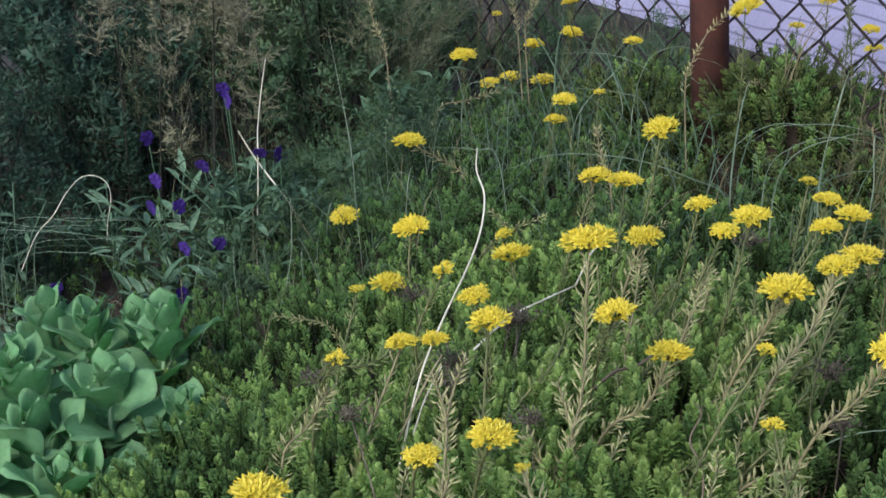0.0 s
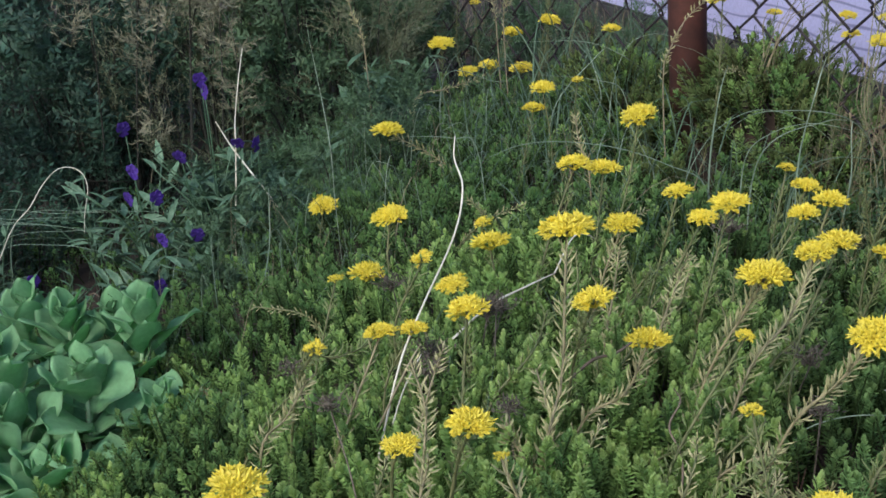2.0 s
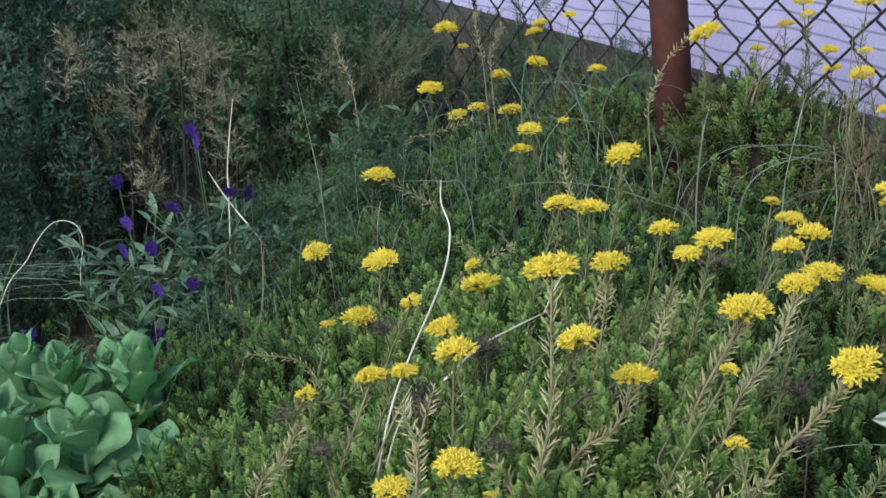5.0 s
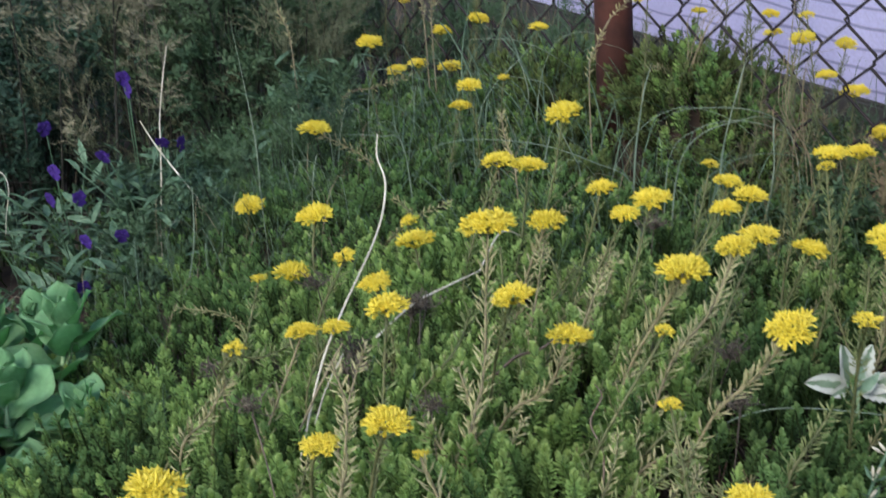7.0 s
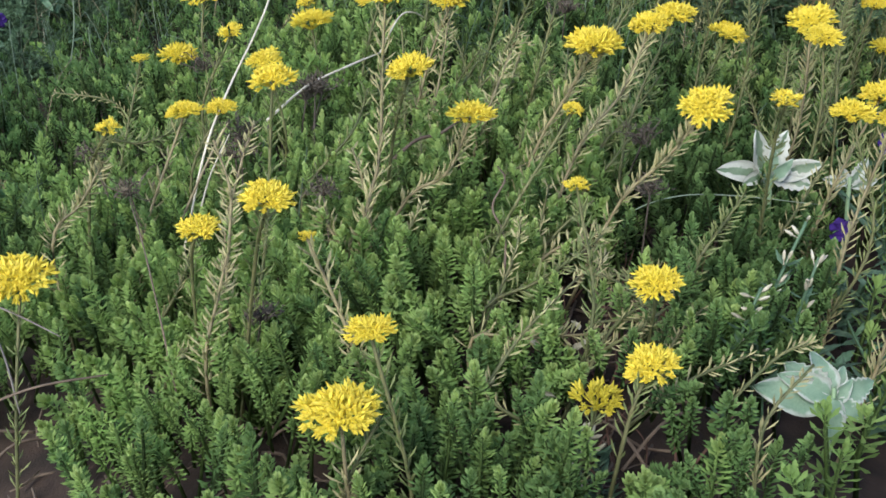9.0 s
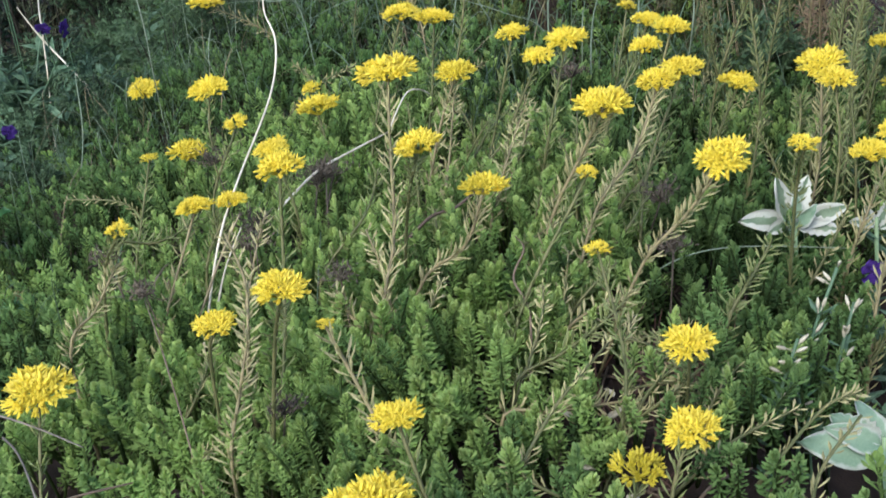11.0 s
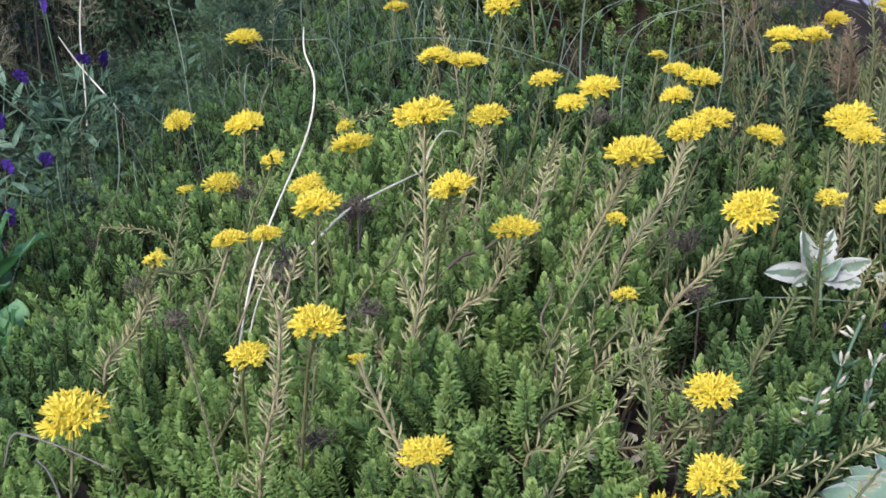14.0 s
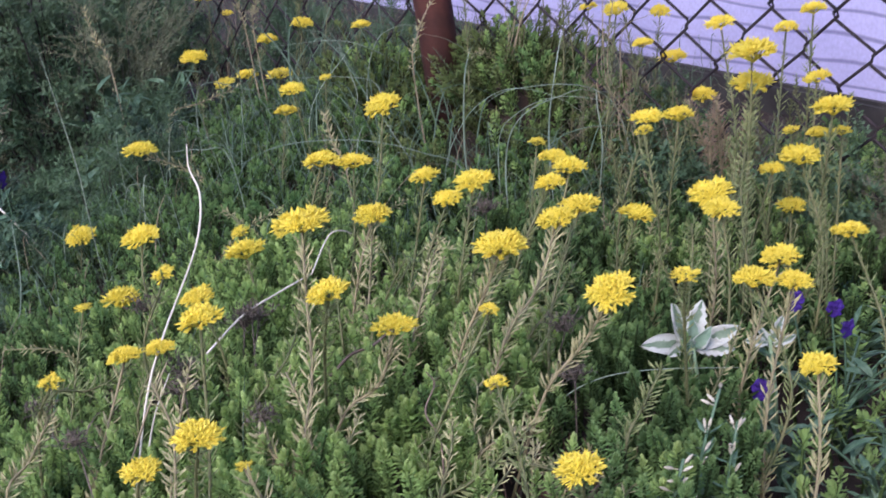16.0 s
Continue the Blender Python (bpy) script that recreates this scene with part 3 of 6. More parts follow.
# ---- stonecrop flowers ----
def floret(seed, open_, far=False):
    """One starry floret with petals, stamens and its heart, at the origin facing up."""
    r = np.random.default_rng(seed)
    b = Bag()
    z = np.zeros((6, 3))
    ph = np.arange(6) * 1.0472 + r.uniform(0, 6)
    el = (0.66 if open_ else 1.25) + r.normal(0, 0.20, 6)
    d = np.stack([np.cos(ph) * np.cos(el), np.sin(ph) * np.cos(el), np.sin(el)], 1)
    leaves(b, z, d, 0.182 * r.uniform(0.7, 1.3, 6), 0.052, 0.026, age_shade=0.88, mid=0.66, slim=far)
    ph, el = ph[::2] + 0.5, 1.0 + r.normal(0, 0.12, 3)
    d = np.stack([np.cos(ph) * np.cos(el), np.sin(ph) * np.cos(el), np.sin(el)], 1)
    leaves(b, z[::2], d, 0.13, 0.030, 0.010, age_shade=1.0, slim=True, mid=0.85)
    tube(b, [(0, 0, -0.03), (0, 0, 0.03), (0, 0, 0.075)], [0.05, 0.045, 0.012], 3 if far else 5, age_shade=0.7)
    return b


OPEN, SHUT = [floret(q, True) for q in range(7)], [floret(40 + q, False) for q in range(4)]
FAR_OPEN, FAR_SHUT = [floret(q, True, True) for q in range(7)], [floret(40 + q, False, True) for q in range(4)]


def head_plan(seed, n, open_=1.0, spread=0.35):
    """The places of the florets in a domed cluster one unit wide, each with its kind."""
    r = np.random.default_rng(seed)
    turn = r.uniform(0, 6.28)
    plan = []
    for k in range(n):
        q = math.sqrt((k + 0.5) / n)
        th = k * 2.39996 + r.normal(0, 0.25)
        rr = spread * q * (0.88 + 0.16 * math.cos(3 * th + turn) + r.normal(0, 0.04))
        tilt = 0.92 * q
        axis = Vector((math.sin(tilt) * math.cos(th), math.sin(tilt) * math.sin(th), math.cos(tilt)))
        m = Matrix.Translation((rr * math.cos(th), rr * math.sin(th), 0.13 * (1 - q ** 2.2) + r.normal(0, 0.025))) @ axis.to_track_quat("Z", "Y").to_matrix().to_4x4()
        plan.append((m, r.uniform() < open_, int(r.integers(100))))
    # round buds that hang out under the rim
    for k in range(n // 3):
        th, tilt = k * 6.283 * 3 / n + r.normal(0, 0.2), r.uniform(1.25, 1.75)
        axis = Vector((math.sin(tilt) * math.cos(th), math.sin(tilt) * math.sin(th), math.cos(tilt)))
        rr = spread * r.uniform(0.78, 0.98)
        m = Matrix.Translation((rr * math.cos(th), rr * math.sin(th), r.uniform(-0.10, -0.02))) @ axis.to_track_quat("Z", "Y").to_matrix().to_4x4() @ Matrix.Diagonal((0.75, 0.75, 0.75, 1))
        plan.append((m, False, int(r.integers(100))))
    return plan


def head(plan):
    """A far cluster as one mesh."""
    b = Bag()
    for m, wide_open, k in plan:
        v, t, a, e = (FAR_OPEN if wide_open else FAR_SHUT)[k % (7 if wide_open else 4)].arrays()
        m = np.array(m)
        b.add(v @ m[:3, :3].T + m[:3, 3], t, a, e)
    return b


def head_base(seed):
    """The short forked green branches and sepals under a cluster, one unit wide."""
    r = np.random.default_rng(seed)
    b = Bag()
    for k in range(9):
        th, q = k * 2.4, 0.16 + 0.26 * math.sqrt((k + 0.5) / 9)
        e = np.array([q * math.cos(th), q * math.sin(th), 0.05])
        tube(b, curve([(0, 0, -0.22), (e[0] * 0.55, e[1] * 0.55, -0.09), e], 5), [0.026, 0.02, 0.018, 0.016, 0.02], 4)
        ph = np.arange(5) * 1.257 + r.uniform(0, 6)
        d = np.stack([np.cos(ph), np.sin(ph), np.full(5, 0.7)], 1)
        leaves(b, np.repeat(e[None] - [[0, 0, 0.03]], 5, 0), d, 0.07, 0.04, 0.012)
    return b


PLANS = {"large": [head_plan(q, 33 + 3 * (q % 4)) for q in range(8)], "small": [head_plan(30 + q, 16, 0.6, 0.34) for q in range(4)], "bud": [head_plan(50 + q, 24, 0.05, 0.38) for q in range(3)]}
JOINED = {k: [head(p).mesh("blossom", M_BUD if k == "bud" else M_YELLOW) for p in ps] for k, ps in PLANS.items()}
FLORET = {k: ([o.mesh("floret", m) for o in OPEN], [o.mesh("floret", m) for o in SHUT]) for k, m in (("yellow", M_YELLOW), ("bud", M_BUD))}
UNDER = [head_base(70 + q).mesh("calyx", M_BUD) for q in range(4)]
count = 0


def flower(x, y, z, wide, dx=None, dy=None, bud=False, bare=0.0, tip=0.0, dry=None, via=()):
    """One flowering stalk with its head at (x, y, z), wide millimetres across, rooted dx, dy away, or passing the places of via."""
    global count
    r = np.random.default_rng(500 + count)
    count += 1
    w = wide / 1000.0
    if dx is None:
        dx = (-0.055 if x > 0.15 else -0.015) + r.normal(0, 0.018)
    if dy is None:
        dy = -0.045 + r.normal(0, 0.025)
    bx, by = (x + dx, y + dy) if not via else via[0][:2]
    bz = gz(bx, by) + 0.012
    label = ("greenish-yellow stonecrop flower in bud on a leafy stalk" if bud else
             "small half-open yellow stonecrop flower on a leafy stalk" if wide < 27 else "bright yellow domed stonecrop flower on a leafy stalk")
    ob = thing("stonecrop_flower", (bx, by, bz), label, "flower", "stonecrop flowers over the mat")
    e = np.array([x - bx, y - by, z - bz - 0.16 * w])
    mid = e * [0.50, 0.50, 0.50] + np.array([*r.normal(0, 0.013, 2), r.normal(0, 0.01)])
    bends = [np.array(q) - [bx, by, bz] for q in via[1:]] or [mid]
    path = curve([(0, 0, -0.01), *bends, e], 12)
    ln = np.linalg.norm(np.diff(path, axis=0), axis=1).sum()
    dry = r.uniform() < (0.22 if y < 1.1 else 0.0) if dry is None else dry
    part("stem", tube(Bag(), path, np.linspace(0.0013, 0.0010, 12) * (0.75 if y > 1.35 else 1.0), 6).mesh("stem", M_STEM_DRY if dry else M_STEM, True), ob)
    n = int(ln * 1000 / (2.1 if dry else r.uniform(1.9, 3.2)))
    s = np.sort(r.uniform(0.1 + bare, 0.93, n))
    p = np.stack([np.interp(s, np.linspace(0, 1, 12), path[:, q]) for q in range(3)], 1)
    ax = unit(np.stack([np.interp(s, np.linspace(0, 1, 12), np.gradient(path[:, q])) for q in range(3)], 1))
    th = np.arange(n) * 2.4 + r.normal(0, 0.3, n)
    sd = unit(np.cross(ax, [0.3, 0.8, 0.1]))
    up = np.cross(ax, sd)
    d = np.cos(th)[:, None] * sd + np.sin(th)[:, None] * up + ax * r.uniform(0.7, 1.5, n)[:, None]
    part("foliage", leaves(Bag(), p, d, r.uniform(0.010, 0.0165, n) * (1.0 if dry else 0.85), 0.0021 if dry else 0.0017, 0.0008, age_shade=0.25 + 0.7 * s, mid=0.66).mesh("foliage", M_BUFF if dry else M_DULL if y > 1.35 else M_PALE), ob, "pale buff narrow leaves" if dry else "dull green narrow leaves")
    kind = "bud" if bud else "small" if wide < 27 else "large"
    k = int(r.integers(len(PLANS[kind])))
    m = Matrix.Translation((e[0], e[1], e[2] + 0.08 * w)) @ Euler((r.normal(-0.05, 0.10), r.normal(tip, 0.10), r.uniform(0, 6.28))).to_matrix().to_4x4() @ Matrix.Diagonal((w * 1.03, w * 1.03, w * (0.70 + 0.18 * r.uniform()), 1))
    crown = part("flower_head", UNDER[r.integers(len(UNDER))], ob, "short green branches under yellow florets", m)
    if y < 1.0:
        kinds = FLORET["bud" if bud else "yellow"]
        for q, wide_open, v in PLANS[kind][k]:
            part("floret", kinds[0][v % 7] if wide_open else kinds[1][v % 4], crown, m=q)
    else:
        part("blossom", JOINED[kind][k], crown)


def leafy_stem(x, y, ln, lean, turn, mat):
    """A leaning stonecrop stem with narrow leaves and no flower."""
    global count
    r = np.random.default_rng(500 + count)
    count += 1
    z = float(top_of_mat(x, y)) - 0.03
    d = np.array([math.cos(turn) * lean, math.sin(turn) * lean, 1 - 0.55 * lean]) * ln
    ob = thing("flowerless_stonecrop", (x, y, z), "leaning flowerless stonecrop with narrow " + ("buff leaves" if mat is M_BUFF else "dull green leaves"), "stonecrop", "flowerless stonecrops")
    path = curve([(0, 0, 0), d * 0.5 + [*r.normal(0, 0.006, 2), 0.15 * ln * lean], d], 10)
    part("stem", tube(Bag(), path, np.linspace(0.0013, 0.0008, 10), 5).mesh("stem", M_STEM, True), ob)
    n = int(ln * 1000 / 2.2)
    s = np.sort(r.uniform(0.12, 1.0, n))
    p = np.stack([np.interp(s, np.linspace(0, 1, 10), path[:, q]) for q in range(3)], 1)
    ax = unit(np.stack([np.interp(s, np.linspace(0, 1, 10), np.gradient(path[:, q])) for q in range(3)], 1))
    th = np.arange(n) * 2.4 + r.normal(0, 0.3, n)
    sd = unit(np.cross(ax, [0.3, 0.8, 0.1]))
    dd = np.cos(th)[:, None] * sd + np.sin(th)[:, None] * np.cross(ax, sd) + ax * r.uniform(0.7, 1.2, n)[:, None]
    part("foliage", leaves(Bag(), p, dd, r.uniform(0.0075, 0.0125, n) * (1.1 - 0.4 * s), 0.0016, 0.0007, age_shade=0.25 + 0.7 * s, mid=0.66).mesh("foliage", mat), ob)


r = np.random.default_rng(61)
for k in range(58):
    y = 0.52 + 1.0 * r.uniform(0, 1) ** 0.9
    x = r.uniform(-0.26, 0.42) * y + (0.04 if y < 0.9 else 0.0)
    if (x < 0.02 and k % 3) or float(clearing(x, y)) > 0.5:
        continue
    leafy_stem(x, y, r.uniform(0.06, 0.12), r.uniform(0.35, 0.95), r.normal(0.7, 0.7), M_BUFF if r.uniform() < 0.4 else M_PALE)
for k in range(26):
    y = r.uniform(0.98, 1.62)
    x = r.uniform(0.36, 0.56) * y + 0.03
    leafy_stem(x, y, r.uniform(0.08, 0.15), r.uniform(0.05, 0.45), r.uniform(0, 6.28), M_BUFF if r.uniform() < 0.1 else M_PALE)
for x, y, ln, turn in ((0.20, 0.65, 0.075, 0.5), (0.285, 0.68, 0.08, 3.3), (0.27, 0.755, 0.07, 4.4), (0.235, 0.74, 0.06, 5.2), (0.30, 0.735, 0.06, 2.9), (0.22, 0.70, 0.06, 1.2), (0.215, 0.605, 0.075, 0.1), (0.235, 0.615, 0.07, 0.9), (0.18, 0.60, 0.06, 2.6), (0.26, 0.60, 0.07, 0.3), (0.245, 0.66, 0.06, 1.0), (0.40, 1.63, 0.10, 0.4), (0.46, 1.66, 0.10, 4.0)):
    leafy_stem(x, y, ln, 0.97, turn, M_BUFF)
for k in range(12):
    x, y = r.uniform(0.10, 0.26), r.uniform(0.66, 1.02)
    if float(clearing(x, y)) < 0.4:
        leafy_stem(x, y, r.uniform(0.05, 0.085), r.uniform(0.55, 0.95), r.normal(0.7, 0.5), M_BUFF if k % 2 else M_PALE)
leafy_stem(0.26, 0.70, 0.07, 0.95, 2.6, M_BUFF)


def leaning_stem(mat, *points):
    """A flowerless stonecrop stem that passes the given places, with narrow leaves all along it."""
    global count
    r = np.random.default_rng(500 + count)
    count += 1
    o = np.array([points[0][0], points[0][1], gz(*points[0][:2])])
    ob = thing("flowerless_stonecrop", o, "leaning flowerless stonecrop with narrow " + ("buff leaves" if mat is M_BUFF else "brown dry leaves" if mat is M_DRYLEAF else "dull green leaves"), "stonecrop", "flowerless stonecrops")
    path = curve([o - o, *(np.array(p) - o for p in points)], 16)
    part("stem", tube(Bag(), path, np.linspace(0.0014, 0.0008, 16), 5).mesh("stem", M_STEM if mat is M_PALE else M_STEM_DRY, True), ob)
    n = int(np.linalg.norm(np.diff(path, axis=0), axis=1).sum() * 1000 / (1.9 if mat is M_DRYLEAF else 2.2))
    s = np.sort(r.uniform(0.2, 1.0, n))
    p = np.stack([np.interp(s, np.linspace(0, 1, 16), path[:, q]) for q in range(3)], 1)
    ax = unit(np.stack([np.interp(s, np.linspace(0, 1, 16), np.gradient(path[:, q])) for q in range(3)], 1))
    th = np.arange(n) * 2.4 + r.normal(0, 0.3, n)
    sd = unit(np.cross(ax, [0.3, 0.8, 0.1]))
    d = np.cos(th)[:, None] * sd + np.sin(th)[:, None] * np.cross(ax, sd) + ax * r.uniform(0.4, 1.0, n)[:, None]
    part("foliage", leaves(Bag(), p, d, r.uniform(0.010, 0.0165, n) * (1.1 - 0.35 * s), 0.0017 if mat is M_DRYLEAF else 0.0021, 0.0008, age_shade=0.25 + 0.7 * s, mid=0.66).mesh("foliage", mat), ob)


leaning_stem(M_BUFF, (-0.004, 0.771, 0.125), (0.001, 0.791, 0.156), (0.004, 0.809, 0.182), (-0.004, 0.828, 0.209))
leaning_stem(M_BUFF, (-0.014, 0.687, 0.125), (-0.004, 0.704, 0.158), (0.006, 0.719, 0.185))
leaning_stem(M_BUFF, (0.078, 0.790, 0.125), (0.066, 0.800, 0.150), (0.060, 0.806, 0.166))
leaning_stem(M_BUFF, (0.092, 0.800, 0.125), (0.093, 0.820, 0.160), (0.086, 0.840, 0.190))
leaning_stem(M_BUFF, (0.197, 0.765, 0.125), (0.225, 0.774, 0.138), (0.243, 0.778, 0.139))
leaning_stem(M_PALE, (0.155, 0.718, 0.125), (0.187, 0.723, 0.138), (0.212, 0.729, 0.149), (0.232, 0.735, 0.160))
leaning_stem(M_BUFF, (0.142, 0.686, 0.125), (0.170, 0.684, 0.124), (0.197, 0.684, 0.123), (0.221, 0.685, 0.121))
leaning_stem(M_PALE, (0.295, 0.738, 0.125), (0.311, 0.749, 0.145), (0.323, 0.756, 0.156), (0.335, 0.763, 0.168))
leaning_stem(M_PALE, (0.239, 0.896, 0.125), (0.268, 0.918, 0.148), (0.295, 0.940, 0.168), (0.317, 0.959, 0.181))
leaning_stem(M_PALE, (0.049, 0.908, 0.125), (0.090, 0.937, 0.161), (0.106, 0.964, 0.185))
leaning_stem(M_BUFF, (0.184, 0.951, 0.125), (0.202, 0.981, 0.154), (0.221, 1.010, 0.179), (0.237, 1.036, 0.198))
leaning_stem(M_BUFF, (0.205, 1.003, 0.125), (0.230, 1.042, 0.152), (0.249, 1.079, 0.173))
leaning_stem(M_PALE, (-0.113, 1.035, 0.125), (-0.082, 1.043, 0.124), (-0.059, 1.056, 0.126), (-0.045, 1.069, 0.130))
leaning_stem(M_BUFF, (-0.127, 0.863, 0.125), (-0.106, 0.877, 0.149), (-0.087, 0.893, 0.174))
leaning_stem(M_BUFF, (0.155, 0.998, 0.125), (0.170, 1.038, 0.163), (0.184, 1.077, 0.199))
leaning_stem(M_PALE, (0.215, 0.927, 0.125), (0.249, 0.946, 0.159), (0.277, 0.962, 0.186))
leaning_stem(M_PALE, (0.280, 0.935, 0.125), (0.308, 0.950, 0.148), (0.337, 0.966, 0.175))
leaning_stem(M_PALE, (0.468, 1.010, 0.110), (0.490, 1.038, 0.140), (0.504, 1.058, 0.153))
leaning_stem(M_PALE, (0.501, 0.995, 0.100), (0.523, 1.054, 0.169), (0.559, 1.110, 0.212), (0.587, 1.160, 0.234))
leaning_stem(M_PALE, (0.410, 0.916, 0.110), (0.433, 0.950, 0.166), (0.444, 0.975, 0.185))
leaning_stem(M_DRYLEAF, (0.554, 1.568, 0.049), (0.549, 1.568, 0.122), (0.539, 1.568, 0.194))
leaning_stem(M_DRYLEAF, (0.579, 1.544, 0.05), (0.586, 1.544, 0.123), (0.593, 1.544, 0.194))
leaning_stem(M_DRYLEAF, (0.57, 1.535, 0.054), (0.589, 1.535, 0.118), (0.615, 1.535, 0.178))
leaning_stem(M_DRYLEAF, (0.538, 1.525, 0.063), (0.557, 1.525, 0.119), (0.582, 1.525, 0.173))
leaning_stem(M_DRYLEAF, (0.56, 1.55, 0.052), (0.556, 1.55, 0.12), (0.548, 1.55, 0.186))
leaning_stem(M_DRYLEAF, (0.549, 1.548, 0.055), (0.559, 1.548, 0.114), (0.571, 1.548, 0.171))
leaning_stem(M_DRYLEAF, (0.57, 1.555, 0.049), (0.584, 1.555, 0.126), (0.601, 1.555, 0.201))
leaning_stem(M_DRYLEAF, (0.636, 1.4, 0.084), (0.637, 1.4, 0.116), (0.636, 1.4, 0.148))
leaning_stem(M_DRYLEAF, (0.647, 1.392, 0.084), (0.647, 1.392, 0.129), (0.646, 1.392, 0.174))
leaning_stem(M_DRYLEAF, (0.625, 1.378, 0.091), (0.617, 1.378, 0.139), (0.605, 1.378, 0.186))
leaning_stem(M_DRYLEAF, (0.672, 1.405, 0.075), (0.68, 1.405, 0.119), (0.691, 1.405, 0.161))
leaning_stem(M_DRYLEAF, (0.618, 1.36, 0.097), (0.62, 1.36, 0.133), (0.623, 1.36, 0.169))
leaning_stem(M_DRYLEAF, (0.638, 1.376, 0.089), (0.638, 1.376, 0.137), (0.638, 1.376, 0.184))
leaning_stem(M_DRYLEAF, (0.656, 1.383, 0.084), (0.649, 1.383, 0.126), (0.639, 1.383, 0.167))
leaning_stem(M_DRYLEAF, (0.632, 1.513, 0.063), (0.638, 1.513, 0.088), (0.647, 1.513, 0.113))
leaning_stem(M_DRYLEAF, (0.616, 1.499, 0.07), (0.626, 1.499, 0.109), (0.639, 1.499, 0.146))
leaning_stem(M_DRYLEAF, (0.625, 1.5, 0.068), (0.624, 1.5, 0.097), (0.621, 1.5, 0.126))
leaning_stem(M_DRYLEAF, (0.615, 1.505, 0.069), (0.614, 1.505, 0.105), (0.612, 1.505, 0.14))
flower(-0.141, 1.631, 0.101, 48)
flower(-0.034, 1.302, 0.179, 46)
flower(-0.078, 0.878, 0.206, 21, dry=False, via=((-0.124, 0.915), (-0.100, 0.895, 0.157)))
flower(-0.082, 1.125, 0.172, 19)
flower(-0.060, 1.234, 0.139, 43)
flower(0.006, 0.995, 0.231, 24)
flower(0.030, 0.967, 0.216, 30)
flower(0.039, 0.798, 0.261, 34)
flower(-0.031, 0.932, 0.194, 31, dx=-0.05, dy=-0.08, dry=True)
flower(-0.005, 0.938, 0.192, 27)
flower(0.035, 0.636, 0.256, 32, dry=False, via=((-0.003, 0.717), (0.022, 0.679, 0.193)))
flower(-0.010, 0.725, 0.199, 28, dry=False, via=((-0.027, 0.757), (-0.020, 0.743, 0.162)))
flower(0.069, 1.193, 0.175, 43)
flower(0.067, 1.304, 0.160, 26)
flower(0.118, 0.886, 0.285, 46, dry=True, via=((0.075, 0.772), (0.086, 0.796, 0.146), (0.103, 0.824, 0.188), (0.111, 0.856, 0.240)))
flower(0.189, 1.092, 0.216, 39, dry=True, via=((0.133, 1.059), (0.166, 1.075, 0.166)))
flower(0.123, 0.780, 0.267, 32, dry=False, via=((0.102, 0.909), (0.115, 0.845, 0.194)))
flower(0.165, 0.822, 0.217, 36, dry=True, via=((0.078, 0.842), (0.118, 0.834, 0.148), (0.148, 0.823, 0.173)))
flower(0.247, 0.820, 0.260, 42, dry=True, via=((0.180, 0.842), (0.207, 0.836, 0.169), (0.233, 0.830, 0.221)))
flower(0.230, 0.806, 0.219, 18)
flower(0.211, 0.711, 0.210, 18)
flower(0.159, 1.205, 0.246, 40)
flower(0.194, 1.253, 0.226, 42)
flower(-0.045, 1.673, 0.189, 51, dx=0.13, dy=-0.02, dry=True)
flower(0.038, 2.072, 0.236, 48)
flower(0.120, 2.193, 0.171, 43)
flower(0.162, 1.575, 0.249, 37)
flower(0.150, 1.591, 0.220, 34)
flower(0.203, 1.539, 0.261, 20)
flower(0.236, 1.275, 0.273, 43)
flower(0.245, 1.119, 0.234, 32)
flower(0.406, 1.330, 0.186, 24)
flower(0.393, 1.211, 0.201, 35)
flower(0.357, 1.023, 0.244, 33)
flower(0.358, 1.101, 0.209, 33)
flower(0.346, 0.965, 0.228, 37)
flower(0.316, 0.929, 0.233, 36, dry=True, via=((0.202, 0.824), (0.245, 0.862, 0.161), (0.285, 0.892, 0.191)))
flower(0.426, 1.062, 0.176, 37)
flower(0.304, 0.760, 0.234, 37, tip=0.3, dry=True, via=((0.220, 0.792), (0.254, 0.781, 0.156), (0.282, 0.769, 0.193)))
flower(0.078, 2.088, 0.182, 39)
flower(0.170, 2.086, 0.181, 50)
flower(0.278, 1.056, 0.239, 39)
flower(0.248, 1.025, 0.237, 30)
flower(0.295, 1.879, 0.267, 33)
flower(0.165, 2.203, 0.224, 40)
flower(0.079, 2.383, 0.297, 54)
flower(0.225, 2.122, 0.304, 35)
flower(0.236, 2.125, 0.317, 29)
flower(0.223, 2.106, 0.254, 43)
flower(0.109, 2.371, 0.258, 26)
flower(0.282, 2.076, 0.330, 28)
flower(0.424, 1.708, 0.330, 53)
flower(0.533, 1.846, 0.276, 27)
flower(0.535, 1.705, 0.328, 27)
flower(0.532, 1.613, 0.368, 29)
flower(0.537, 1.607, 0.351, 25)
flower(0.606, 1.741, 0.280, 29)
flower(0.559, 1.586, 0.281, 28)
flower(0.563, 1.484, 0.290, 37)
flower(0.570, 1.492, 0.315, 23)
flower(0.584, 1.460, 0.247, 30)
flower(0.653, 1.578, 0.260, 32)
flower(0.579, 1.509, 0.374, 36)
flower(-0.373, 2.663, 0.331, 36)
flower(0.576, 1.131, 0.258, 46)
flower(0.631, 1.488, 0.218, 39)
flower(0.652, 1.455, 0.171, 39)
flower(0.471, 1.139, 0.242, 35)
flower(0.540, 1.240, 0.211, 36)
flower(0.659, 1.228, 0.172, 23)
flower(0.592, 1.071, 0.196, 45)
flower(0.592, 1.134, 0.166, 27)
flower(0.632, 1.180, 0.107, 34)
flower(0.480, 1.016, 0.198, 45)
flower(0.459, 0.944, 0.207, 35)
